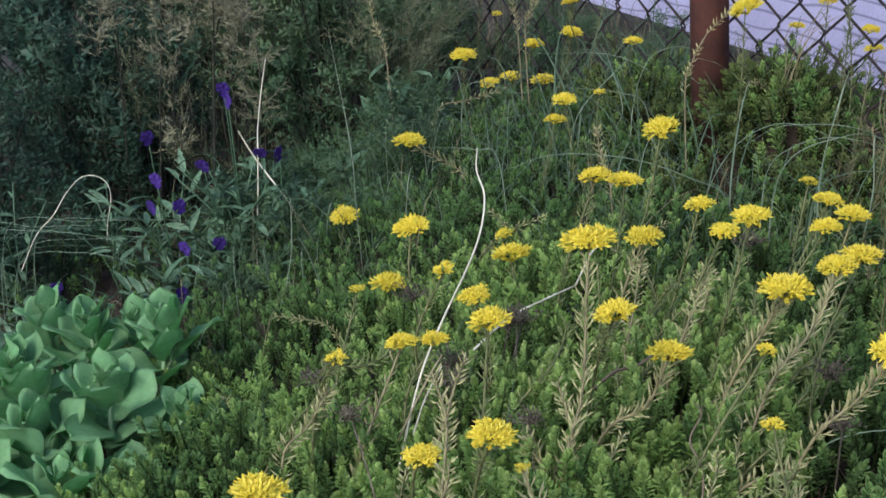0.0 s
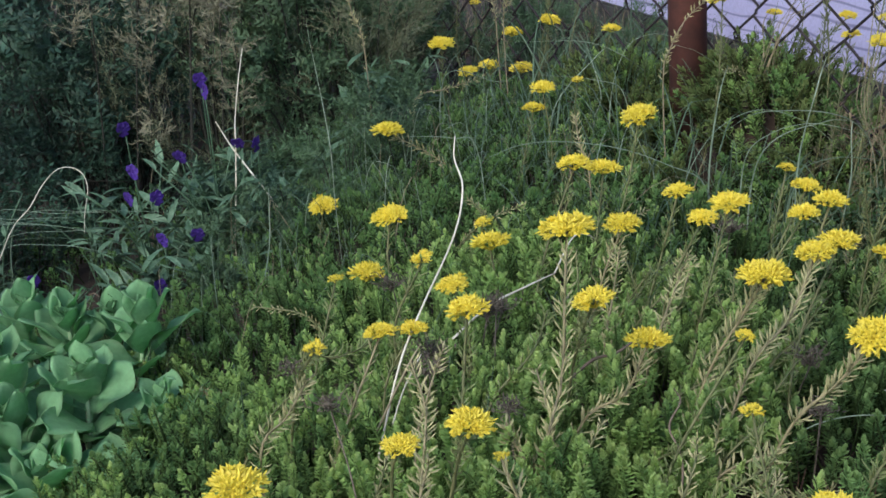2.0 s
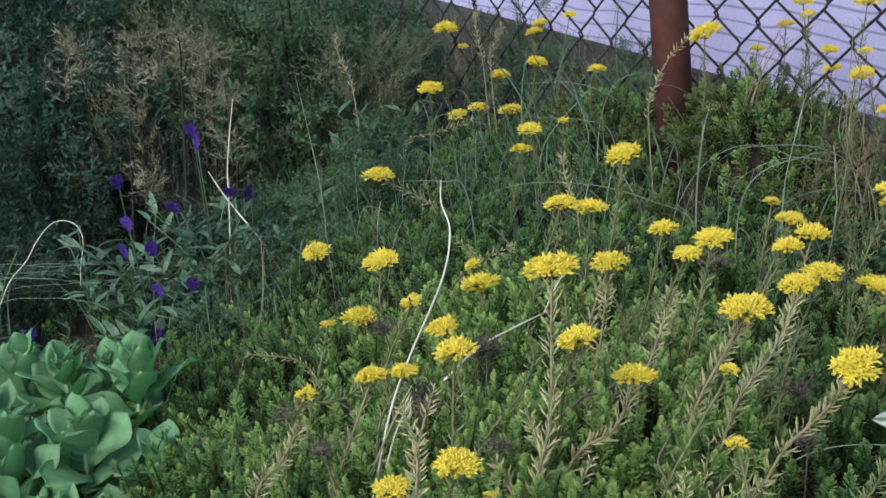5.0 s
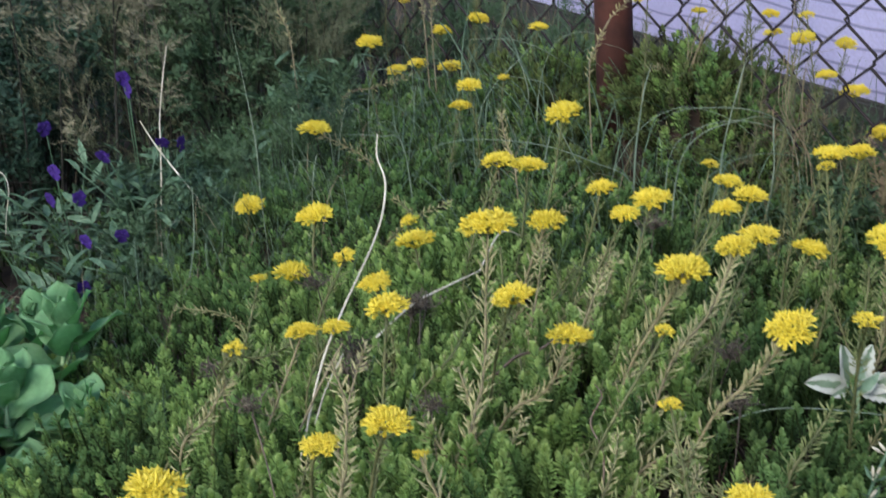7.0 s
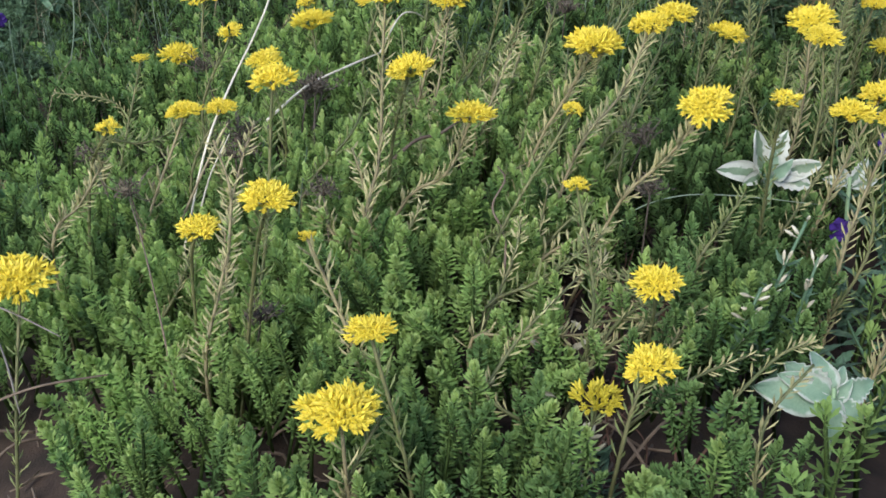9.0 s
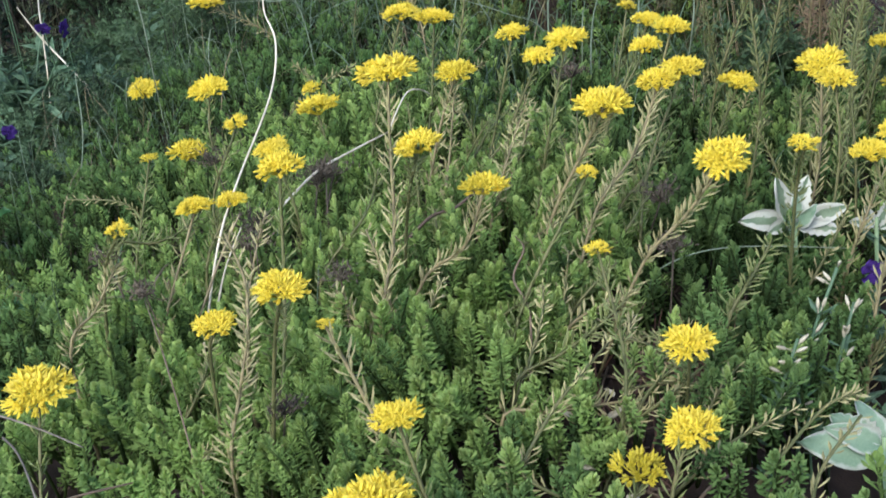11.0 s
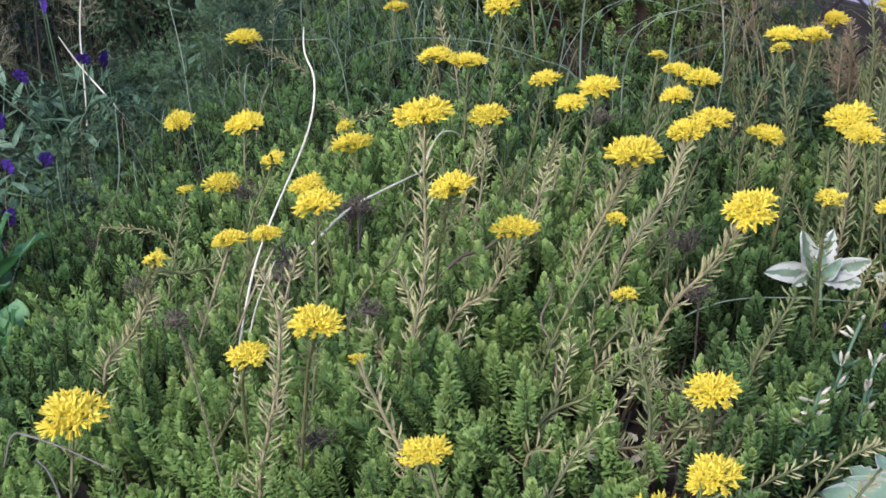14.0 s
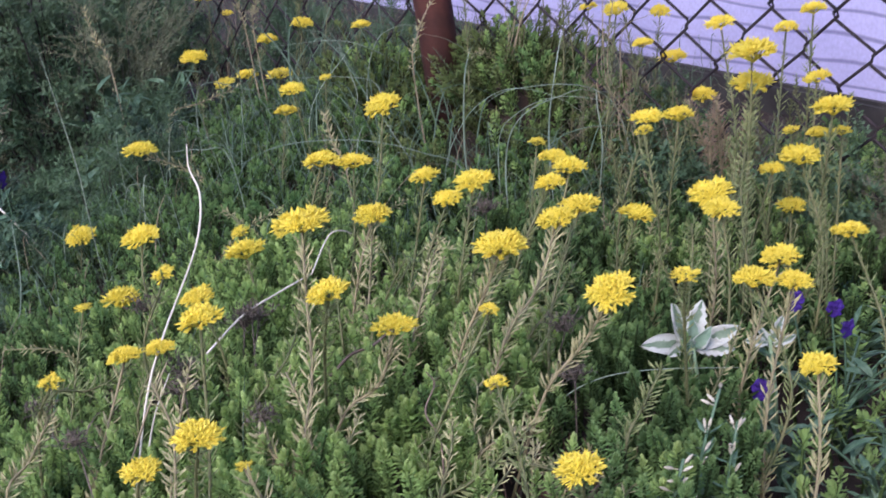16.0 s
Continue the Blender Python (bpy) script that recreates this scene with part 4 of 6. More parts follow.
flower(0.564, 1.100, 0.296, 50)
flower(0.458, 1.116, 0.235, 21)
flower(0.604, 1.264, 0.294, 35)
flower(0.691, 1.227, 0.225, 33)
flower(0.631, 1.079, 0.234, 41)
flower(0.636, 1.119, 0.198, 28)
flower(0.658, 1.115, 0.196, 23)
flower(0.600, 0.997, 0.142, 36)
flower(0.474, 0.871, 0.185, 35)
flower(0.432, 0.826, 0.192, 35)
flower(0.460, 0.819, 0.186, 31)
flower(0.423, 0.713, 0.172, 29)
flower(0.361, 0.774, 0.227, 25, dry=False, via=((0.376, 0.844), (0.369, 0.808, 0.170)))
flower(0.670, 1.249, 0.279, 30)
flower(0.702, 1.249, 0.293, 30)
flower(-0.131, 0.778, 0.152, 49)
flower(0.079, 0.576, 0.209, 28)
flower(0.235, 0.626, 0.190, 32, dry=False, via=((0.242, 0.676), (0.241, 0.649, 0.150)))
flower(0.221, 0.582, 0.168, 33)
flower(0.052, 0.685, 0.206, 12)
flower(0.192, 0.577, 0.154, 30, bud=True)
flower(0.061, 0.565, 0.173, 44)

# ---- showy stonecrop with broad leaves ----
SUCC_LEAF = [broad_leaf(Bag(), 1.0, 0.62 + 0.07 * (q % 3), 0.022, 0.10 + 0.05 * (q % 2), -0.10 + 0.09 * (q % 4), 0.9, seg=12, across=6, wide_at=1.25, wave=0.06 + 0.03 * (q % 3)).mesh("leaf", M_SUCC, True) for q in range(8)]


def showy_stalk(ob, base, tip, r, big=0.056):
    """A thick stalk with broad upright leaves in crossed pairs, small and folded together at its tip."""
    base, tip = np.array(base), np.array(tip)
    o = np.array(ob.location)
    path = curve([base - o, (base + tip) / 2 - o + [*r.normal(0, 0.006, 2), 0], tip - o], 9)
    stalk = part("stalk", tube(Bag(), path, np.linspace(0.0040, 0.0022, 9), 8).mesh("stalk", M_SUCC_STEM, True), ob)
    for k in range(9):
        th, lift = k * 2.4 + r.normal(0, 0.3), r.uniform(0.8, 1.35)
        d = (math.cos(th) * math.cos(lift), math.sin(th) * math.cos(lift), math.sin(lift))
        part("leaf", SUCC_LEAF[r.integers(len(SUCC_LEAF))], stalk, "", frame_facing(path[-1], d, (-math.cos(th), -math.sin(th), 0.3), big * r.uniform(0.28, 0.55)))
    pairs, spin = 8, r.uniform(0, 6.28)
    for k in range(2 * pairs):
        h = 0.36 + 0.64 * ((k // 2) / (pairs - 1)) ** 0.85
        p = [np.interp(h, np.linspace(0, 1, 9), path[:, q]) for q in range(3)]
        th = spin + (k % 2) * math.pi + (k // 2) * 1.45 + r.normal(0, 0.22)
        lift = np.interp(h, [0.36, 0.6, 0.85, 1.0], [0.15, 0.55, 0.92, 1.25]) + r.normal(0, 0.18)
        d = (math.cos(th) * math.cos(lift), math.sin(th) * math.cos(lift), math.sin(lift))
        s = 1.32 * big * np.interp(h, [0.36, 0.6, 0.85, 1.0], [0.95, 1.08, 0.86, 0.5]) * r.uniform(0.82, 1.15)
        part("leaf", SUCC_LEAF[r.integers(len(SUCC_LEAF))], stalk, "", frame_facing(p, d, (-math.cos(th) * math.sin(lift) + r.normal(0, 0.25), -math.sin(th) * math.sin(lift) + r.normal(0, 0.25), math.cos(lift)), s))


def flower_bud_head(ob, tip, r):
    """A flat-topped knobbly green flower bud."""
    b = Bag()
    o = np.array(ob.location)
    for k in range(34):
        q, th = 0.013 * math.sqrt((k + 0.5) / 34), k * 2.4
        c = np.array(tip) - o + [q * math.cos(th), q * math.sin(th), 0.008 - 18 * q * q + r.normal(0, 0.0008)]
        tube(b, [c - [0, 0, 0.003], c - [0, 0, 0.0015], c + [0, 0, 0.0005], c + [0, 0, 0.002]], [0.0007, 0.0019, 0.0019, 0.0005], 5)
    part("flower_bud", b.mesh("flower_bud", M_SUCC, True), ob, "flat knobbly green flower bud")


r = np.random.default_rng(31)
succ = thing("showy_stonecrop", (-0.40, 1.20, gz(-0.40, 1.20)), "grey-green broad-leaved showy stonecrop clump in bud", "succulent")
for bx, by, tx, ty, tz, big in ((-0.40, 1.28, -0.413, 1.33, 0.090, 0.058), (-0.34, 1.26, -0.318, 1.31, 0.092, 0.056), (-0.36, 1.15, -0.358, 1.19, 0.075, 0.062),
                                (-0.44, 1.18, -0.458, 1.21, 0.095, 0.056), (-0.50, 1.22, -0.515, 1.27, 0.105, 0.056), (-0.31, 1.17, -0.285, 1.19, 0.038, 0.050),
                                (-0.38, 1.08, -0.385, 1.09, 0.015, 0.058), (-0.47, 1.08, -0.475, 1.10, 0.03, 0.056), (-0.42, 1.14, -0.425, 1.15, 0.05, 0.056), (-0.54, 1.14, -0.55, 1.15, 0.06, 0.056),
                                (-0.33, 1.10, -0.325, 1.10, 0.0, 0.052), (-0.37, 1.32, -0.365, 1.35, 0.085, 0.05), (-0.46, 1.32, -0.465, 1.35, 0.10, 0.055), (-0.42, 1.01, -0.425, 1.02, -0.005, 0.056)):
    showy_stalk(succ, (bx, by, gz(bx, by) - 0.005), (tx, ty, tz - 0.016), r, big)
    if big > 0.059:
        flower_bud_head(succ, (tx, ty, tz - 0.008), r)

# ---- violas ----
V_LEAF = [broad_leaf(Bag(), 1.0, 0.25 + 0.05 * (q % 2), 0.02, 0.25, 0.12 + 0.1 * q, 0.45, teeth=1, seg=9, across=2).mesh("leaf", M_VLEAF, True) for q in range(4)]


def viola_bloom(seed):
    r = np.random.default_rng(seed)
    b = Bag()
    for th, ln, wd in ((62, 0.60, 0.56), (118, 0.60, 0.56), (5, 0.50, 0.50), (175, 0.50, 0.50), (270, 0.62, 0.70)):
        q = broad_leaf(Bag(), ln, wd, 0.02, 0.1, 0.06, 0.9, seg=8, across=4, wave=0.10, wide_at=1.5)
        v, t, a, e = q.arrays()
        c, s = math.cos(radians(th)), math.sin(radians(th))
        b.add(np.stack([v[:, 2] + 0.02 * r.normal(), v[:, 0] * c - v[:, 1] * s, v[:, 0] * s + v[:, 1] * c], 1), t, a, e)
    tube(b, [(-0.05, 0, 0), (-0.3, 0, 0.03), (-0.5, 0, 0.1)], [0.08, 0.05, 0.03], 6)
    return b


V_BLOOM = [viola_bloom(q).mesh("bloom", M_VIOLET, True) for q in range(3)]


def viola(x, y, blooms, n, reach, high, seed, label="violet viola plant with narrow toothed leaves", bloom=0.021):
    """A loose viola plant rooted at x, y; blooms: world places of its flowers."""
    r = np.random.default_rng(seed)
    z = gz(x, y)
    ob = thing("viola_plant", (x, y, z), label, "viola", "violas in the bed")
    o = np.array([x, y, z])
    for k in range(n // 4):
        th = r.uniform(0, 6.28)
        e = np.array([reach * math.cos(th) * r.uniform(0.3, 1), reach * math.sin(th) * r.uniform(0.3, 1), high * r.uniform(0.5, 1)])
        path = curve([(0, 0, 0), e * [0.3, 0.3, 0.6], e], 7)
        st = part("stem", tube(Bag(), path, 0.0012, 5).mesh("stem", M_VLEAF, True), ob)
        for q in range(6):
            h = 0.3 + 0.7 * q / 5
            p = [np.interp(h, np.linspace(0, 1, 7), path[:, w]) for w in range(3)]
            a = r.uniform(0, 6.28)
            d = (math.cos(a), math.sin(a), r.uniform(0.0, 1.4))
            part("leaf", V_LEAF[r.integers(4)], st, "", frame_at(p, d, r.normal(0, 20), r.uniform(0.024, 0.050) * (0.7 if x < -0.5 else 1.0 if y > 1.3 else 0.6)))
    for f in blooms:
        e = np.array(f) - o
        st = part("flower_stem", tube(Bag(), curve([e * [0.2, 0.2, 0], e * [0.8, 0.7, 0.6], e + [0, 0.006, -0.002]], 7), 0.0009, 5).mesh("flower_stem", M_VLEAF, True), ob)
        m = Matrix.Translation(e) @ Euler((r.normal(0, 0.2), r.normal(0.25, 0.2), radians(-90) + r.normal(0, 0.5))).to_matrix().to_4x4() @ Matrix.Diagonal((0.016, bloom, bloom, 1))
        part("bloom", V_BLOOM[r.integers(3)], st, "deep violet bloom", m)


viola(-0.42, 1.80, [(-0.42, 1.727, 0.205), (-0.412, 1.708, 0.147), (-0.421, 1.696, 0.111)], 40, 0.12, 0.20, 1)
viola(-0.32, 1.80, [(-0.307, 1.749, 0.262), (-0.304, 1.752, 0.245), (-0.381, 1.697, 0.109), (-0.345, 1.72, 0.16)], 45, 0.11, 0.22, 2)
viola(-0.26, 1.78, [(-0.261, 1.721, 0.172), (-0.238, 1.74, 0.165), (-0.328, 1.68, 0.055)], 35, 0.10, 0.16, 3)
viola(-0.38, 1.70, [(-0.378, 1.678, 0.052), (-0.386, 1.656, -0.010)], 40, 0.12, 0.11, 4)
viola(-0.56, 1.72, [(-0.564, 1.659, 0.012)], 40, 0.13, 0.10, 5)
viola(-0.34, 1.77, [], 50, 0.09, 0.19, 19, "bushy viola plant without flowers")
viola(-0.27, 1.82, [], 45, 0.08, 0.20, 20, "bushy viola plant without flowers")
viola(-0.38, 1.85, [], 40, 0.08, 0.22, 21, "bushy viola plant without flowers")
viola(-0.55, 1.92, [], 45, 0.16, 0.22, 6, "bushy viola plant without flowers")
viola(-0.16, 1.98, [], 40, 0.13, 0.14, 7, "bushy viola plant without flowers")
viola(-0.46, 1.62, [], 45, 0.12, 0.09, 12, "bushy viola plant without flowers")
viola(-0.30, 1.66, [], 45, 0.10, 0.10, 13, "bushy viola plant without flowers")
viola(-0.66, 1.66, [], 50, 0.14, 0.12, 14, "bushy viola plant without flowers")
viola(-0.70, 1.88, [], 50, 0.16, 0.22, 15, "bushy viola plant without flowers")
viola(-0.05, 2.1, [], 45, 0.14, 0.18, 16, "bushy viola plant without flowers")
viola(0.60, 1.02, [], 45, 0.10, 0.10, 17, "bushy viola plant without flowers")
viola(0.62, 0.80, [], 45, 0.10, 0.10, 18, "bushy viola plant without flowers")
viola(0.45, 0.83, [(0.421, 0.80, 0.112)], 40, 0.07, 0.10, 8, bloom=0.017)
viola(0.53, 0.90, [(0.485, 0.872, 0.142), (0.518, 0.872, 0.128), (0.526, 0.868, 0.110)], 45, 0.09, 0.12, 9, bloom=0.015)
viola(0.50, 0.78, [], 40, 0.09, 0.09, 10, "bushy viola plant without flowers")
viola(0.42, 0.70, [], 35, 0.07, 0.08, 11, "bushy viola plant without flowers")

# ---- variegated plants ----
VAR_LEAF = [broad_leaf(Bag(), 1.0, 0.40 + 0.04 * q, 0.02, 0.30, -0.04 + 0.12 * q, 0.75, wide_at=1.0, teeth=q % 2, seg=15, across=8, wave=0.08).mesh("leaf", M_VARIEG, True) for q in range(3)]
MINT_LEAF = [broad_leaf(Bag(), 1.0, 0.56 + 0.05 * (q % 2), 0.02, 0.30, 0.12 + 0.12 * q, 0.85, teeth=q % 2, seg=17, across=8, wave=0.09).mesh("leaf", M_MINTV, True) for q in range(3)]


def rosette(name, place, specs, kinds, label, stem):
    z = gz(place[0], place[1])
    ob = thing(name, (place[0], place[1], z), label, "variegated plant")
    st = part("stem", tube(Bag(), [(0, 0, 0), (0.002, 0, (place[2] - z) * 0.5), (0, 0, place[2] - z + 0.006)], stem, 6).mesh("stem", M_SUCC_STEM, True), ob)
    for k, (dx, dy, dz, s, face) in enumerate(specs):
        part("leaf", kinds[k % len(kinds)], st, "", frame_facing((0.002 * dx, 0.002 * dy, place[2] - z - 0.004 + 0.002 * (k % 3)), (dx, dy, dz), (0.3 * face, -1.0, 0.55), s))


rosette("variegated_plant", (0.409, 0.915, 0.106), [(-0.24, 0.0, 1.0, 0.043, 0.5), (0.42, 0.0, 1.0, 0.039, -0.5), (-1.0, -0.2, 0.30, 0.038, 0.3), (1.0, -0.25, 0.32, 0.044, -0.2),
                                                    (0.95, -0.5, -0.12, 0.036, 0.3), (-0.75, -0.6, 0.05, 0.024, 0.0)],
        VAR_LEAF, "cream-edged variegated plant with grey-green leaf centres", 0.0022)
rosette("variegated_plant", (0.411, 0.908, 0.104), [(0.02, -0.1, 1.0, 0.030, 0.0), (-0.35, -0.4, 0.6, 0.020, 0.2), (0.35, -0.4, 0.6, 0.022, -0.2)],
        MINT_LEAF, "young grey-green shoot of the variegated plant", 0.0016)
rosette("variegated_plant", (0.485, 0.925, 0.085), [(-0.4, 0.0, 0.9, 0.024, 0.3), (0.5, 0.0, 0.9, 0.026, -0.3), (-0.9, -0.2, 0.4, 0.022, 0.2), (0.9, -0.3, 0.4, 0.022, -0.2)],
        VAR_LEAF, "small cream-edged variegated plant among violas", 0.0018)
rosette("pale_toothed_plant", (0.336, 0.612, 0.110), [(-1.0, 0.25, 0.25, 0.042, 0.5), (-0.7, 0.5, 0.65, 0.031, 0.3), (-0.15, 0.6, 0.80, 0.027, 0.1), (0.45, 0.5, 0.65, 0.022, -0.2),
                                                     (1.0, 0.1, 0.30, 0.026, -0.2), (-0.5, 0.1, 0.30, 0.030, 0.6), (0.25, 0.0, 0.35, 0.017, -0.5), (0.6, -0.4, -0.3, 0.019, 0.0), (-0.1, -0.7, -0.9, 0.024, 0.1)],
        MINT_LEAF, "pale blue-green toothed plant with white leaf margins", 0.0013)


# ---- stalks with white buds ----
def bud_stalk(x, y, z, seed, dx=0.0, dy=-0.01):
    r = np.random.default_rng(seed)
    o = np.array([x + dx, y + dy, gz(x + dx, y + dy)])
    ob = thing("white_budded_stalk", o, "thin green stalk with small silvery white buds", "flower stalk", "white-budded stalks")
    e = np.array([x, y, z]) - o
    path = curve([(0, 0, 0), e * [0.3, 0.4, 0.6], e], 8)
    st = part("stem", tube(Bag(), path, 0.0011, 5).mesh("stem", M_VLEAF, True), ob)
    n = 26
    h = r.uniform(0.1, 0.75, n)
    p = np.stack([np.interp(h, np.linspace(0, 1, 8), path[:, q]) for q in range(3)], 1)
    th = r.uniform(0, 6.28, n)
    part("foliage", leaves(Bag(), p, np.stack([np.cos(th), np.sin(th), np.full(n, 0.5)], 1), 0.014, 0.004, 0.0006).mesh("leaves", M_VLEAF), ob)
    for k in range(7):
        h = 0.58 + 0.42 * k / 6 + r.normal(0, 0.05)
        q = np.array([np.interp(h, np.linspace(0, 1, 8), path[:, w]) for w in range(3)])
        d = unit(np.array([r.normal(0, 0.6), r.normal(0, 0.5), 0.7]))
        q2 = q + d * r.uniform(0.001, 0.007)
        b = tube(Bag(), [q, (q + q2) / 2, q2], 0.0004, 4)
        tube(b, [q2, q2 + d * 0.0015, q2 + d * 0.0045, q2 + d * 0.007], [0.0005, 0.0012, 0.0011, 0.0004], 6)
        part("bud", b.mesh("bud", M_POD, True), st)


bud_stalk(0.352, 0.706, 0.172, 1, -0.030)
bud_stalk(0.360, 0.700, 0.150, 2, -0.02)
bud_stalk(0.306, 0.655, 0.160, 3, -0.022)
bud_stalk(0.300, 0.660, 0.140, 4, 0.014)
bud_stalk(0.188, 0.60, 0.118, 6, 0.012)
bud_stalk(0.176, 0.585, 0.105, 7, 0.012)


# ---- straws, sticks and grass ----
def straw(name, points, radius, mat, label, category, flat=1.0, sides=6):
    p = curve(points, 7 * len(points))
    rad = np.interp(np.linspace(0, 1, len(p)), [0, 0.8, 1], [radius, radius * 0.8, radius * 0.45])
    return single(name, tube(Bag(), p, rad, sides, flat), mat, label, category)


straw("straw", [(-0.04, 0.870, 0.105), (-0.019, 0.910, 0.165), (0.0, 0.945, 0.197), (0.034, 1.02, 0.238), (0.045, 1.055, 0.270), (0.040, 1.08, 0.290), (0.042, 1.088, 0.309)], 0.0010, M_STRAW, "long pale curved dry straw standing in the mat", "straw")
straw("stick", [(0.026, 0.985, 0.158), (0.060, 1.034, 0.166), (0.094, 1.072, 0.166), (0.126, 1.114, 0.162)], 0.0011, M_STRAW, "bleached thin stick lying on the mat", "stick")
straw("straw", [(0.126, 1.118, 0.160), (0.150, 1.18, 0.172), (0.165, 1.20, 0.170), (0.180, 1.22, 0.156)], 0.0009, M_STRAW, "short bent dry straw on the mat", "straw")
straw("stick", [(-0.220, 1.75, 0.066), (-0.252, 1.77, 0.110), (-0.282, 1.79, 0.151), (-0.303, 1.80, 0.190)], 0.0014, M_STRAW, "bleached stick leaning among the violas", "stick")
straw("dry_stalk", [(-0.292, 1.75, -0.02), (-0.290, 1.76, 0.029), (-0.282, 1.77, 0.087), (-0.275, 1.78, 0.153), (-0.272, 1.79, 0.193), (-0.261, 1.80, 0.249), (-0.251, 1.81, 0.292)], 0.0012, M_STRAW, "upright dry plant stalk among the violas", "stalk")
straw("straw", [(-0.66, 1.79, 0.0), (-0.630, 1.80, 0.053), (-0.602, 1.81, 0.080), (-0.585, 1.83, 0.106), (-0.566, 1.85, 0.124), (-0.545, 1.855, 0.126), (-0.526, 1.85, 0.115), (-0.521, 1.845, 0.092), (-0.530, 1.84, 0.056), (-0.534, 1.83, 0.025)], 0.0009, M_STRAW, "arched pale straw bent over the bed", "straw")
straw("dry_twig", [(0.118, 0.910, 0.148), (0.137, 0.919, 0.158), (0.156, 0.928, 0.158), (0.175, 0.938, 0.165)], 0.0014, M_TWIG, "crooked brown twig lying on the mat", "twig")
straw("dry_twig", [(0.166, 0.735, 0.10), (0.177, 0.765, 0.145), (0.173, 0.79, 0.160), (0.184, 0.805, 0.172), (0.181, 0.815, 0.178)], 0.0009, M_TWIG, "crooked brown twig standing in the mat", "twig")
straw("dry_twig", [(-0.035, 0.70, 0.10), (-0.045, 0.745, 0.150), (-0.056, 0.80, 0.158), (-0.070, 0.867, 0.155)], 0.0006, M_TWIG, "thin dark twig lying on the mat", "twig")
straw("dry_twig", [(-0.16, 0.72, 0.09), (-0.115, 0.70, 0.115), (-0.07, 0.69, 0.125)], 0.0009, M_TWIG, "thin grey twig lying on the mat", "twig")


for k, (x, y, th, ln) in enumerate(((0.25, 0.74, 0.6, 0.07), (0.29, 0.76, 2.4, 0.08), (0.26, 0.70, 1.3, 0.06), (0.30, 0.72, 3.3, 0.07), (0.24, 0.78, 5.4, 0.06), (0.215, 0.61, 0.4, 0.06), (0.23, 0.60, 2.0, 0.05), (0.28, 0.79, 4.4, 0.06), (-0.19, 0.76, 0.5, 0.07), (-0.15, 0.80, 3.6, 0.06), (-0.20, 0.73, 5.9, 0.08))):
    z = gz(x, y) + 0.012
    straw("dry_twig", [(x, y, z), (x + 0.5 * ln * math.cos(th), y + 0.5 * ln * math.sin(th), z + 0.014 + 0.004 * (k % 3)), (x + ln * math.cos(th), y + ln * math.sin(th), z + 0.012 + 0.008 * (k % 2))], 0.0012, M_TWIG, "bare brown twig over the gap in the mat", "twig")


straw("dry_twig", [(-0.190, 0.806, 0.10), (-0.176, 0.796, 0.128), (-0.160, 0.786, 0.130), (-0.132, 0.761, 0.130), (-0.103, 0.735, 0.127)], 0.0008, M_GREYTWIG, "thin grey bent twig lying on the mat", "twig")
straw("dry_twig", [(-0.159, 0.776, 0.12), (-0.146, 0.752, 0.122), (-0.134, 0.721, 0.12), (-0.126, 0.696, 0.10)], 0.0008, M_GREYTWIG, "thin grey bent twig lying on the mat", "twig")
BLADE = "thin pale green grass blade lying over the mat"
straw("grass_arch", [(0.018, 0.750, 0.07), (0.021, 0.754, 0.100), (0.038, 0.759, 0.118), (0.056, 0.760, 0.126), (0.072, 0.760, 0.129)], 0.0006, M_GRASS_PALE, BLADE, "grass")
straw("grass_arch", [(0.280, 0.863, 0.09), (0.289, 0.863, 0.110), (0.322, 0.861, 0.120), (0.364, 0.857, 0.118), (0.425, 0.850, 0.108)], 0.0006, M_GRASS_PALE, BLADE, "grass")
straw("grass_arch", [(0.018, 0.821, 0.06), (0.036, 0.842, 0.096), (0.048, 0.862, 0.147), (0.056, 0.875, 0.179)], 0.0006, M_GRASS, BLADE, "grass")
straw("grass_arch", [(-0.205, 1.401, 0.05), (-0.187, 1.415, 0.115), (-0.182, 1.434, 0.181)], 0.0008, M_GRASS_PALE, BLADE, "grass")
FLAKE = [broad_leaf(Bag(), 0.011, 0.0045, 0.0005, 0.5, 0.3 * q - 0.2, 0.8, seg=7, across=4).mesh("white_flake", M_POD, True) for q in range(3)]
for k, (x, y, th) in enumerate(((0.204, 0.677, 0.4), (0.211, 0.699, 1.8), (0.174, 0.665, 2.9), (0.173, 0.636, 0.2), (0.182, 0.632, 3.4), (0.178, 0.696, 5.1), (0.208, 0.684, 4.0))):
    tagged(new("white_flake", FLAKE[k % 3]), "curled white dry petal fallen on the mat", "petal", "fallen white petals").matrix_basis = pose(x, y, gz(x, y) + 0.052, 15 * (k % 3), -20 + 13 * (k % 4), 57.3 * th)

r = np.random.default_rng(52)
for k in range(46):
    x, y = 0.258 + 0.05 * r.uniform(-1, 1), 0.760 + 0.08 * r.uniform(-1, 1)
    if k % 6 == 5:
        x, y = 0.215 + 0.03 * r.uniform(-1, 1), 0.605 + 0.03 * r.uniform(-1, 1)
    th, ln = r.normal(1.3, 0.7), r.uniform(0.04, 0.09)
    z, up = gz(x, y), r.uniform(0.2, 0.8)
    e = np.array([x + ln * math.cos(th) * (1 - 0.5 * up), y + ln * math.sin(th) * (1 - 0.5 * up), z + ln * up])
    straw("bare_stem", [(x, y, z), (0.5 * (x + e[0]) + r.normal(0, 0.006), 0.5 * (y + e[1]) + r.normal(0, 0.006), z + 0.35 * ln * up + 0.006), e], r.uniform(0.0006, 0.0011), M_BARESTEM, "bare red-brown stonecrop stem over dark soil", "stem")


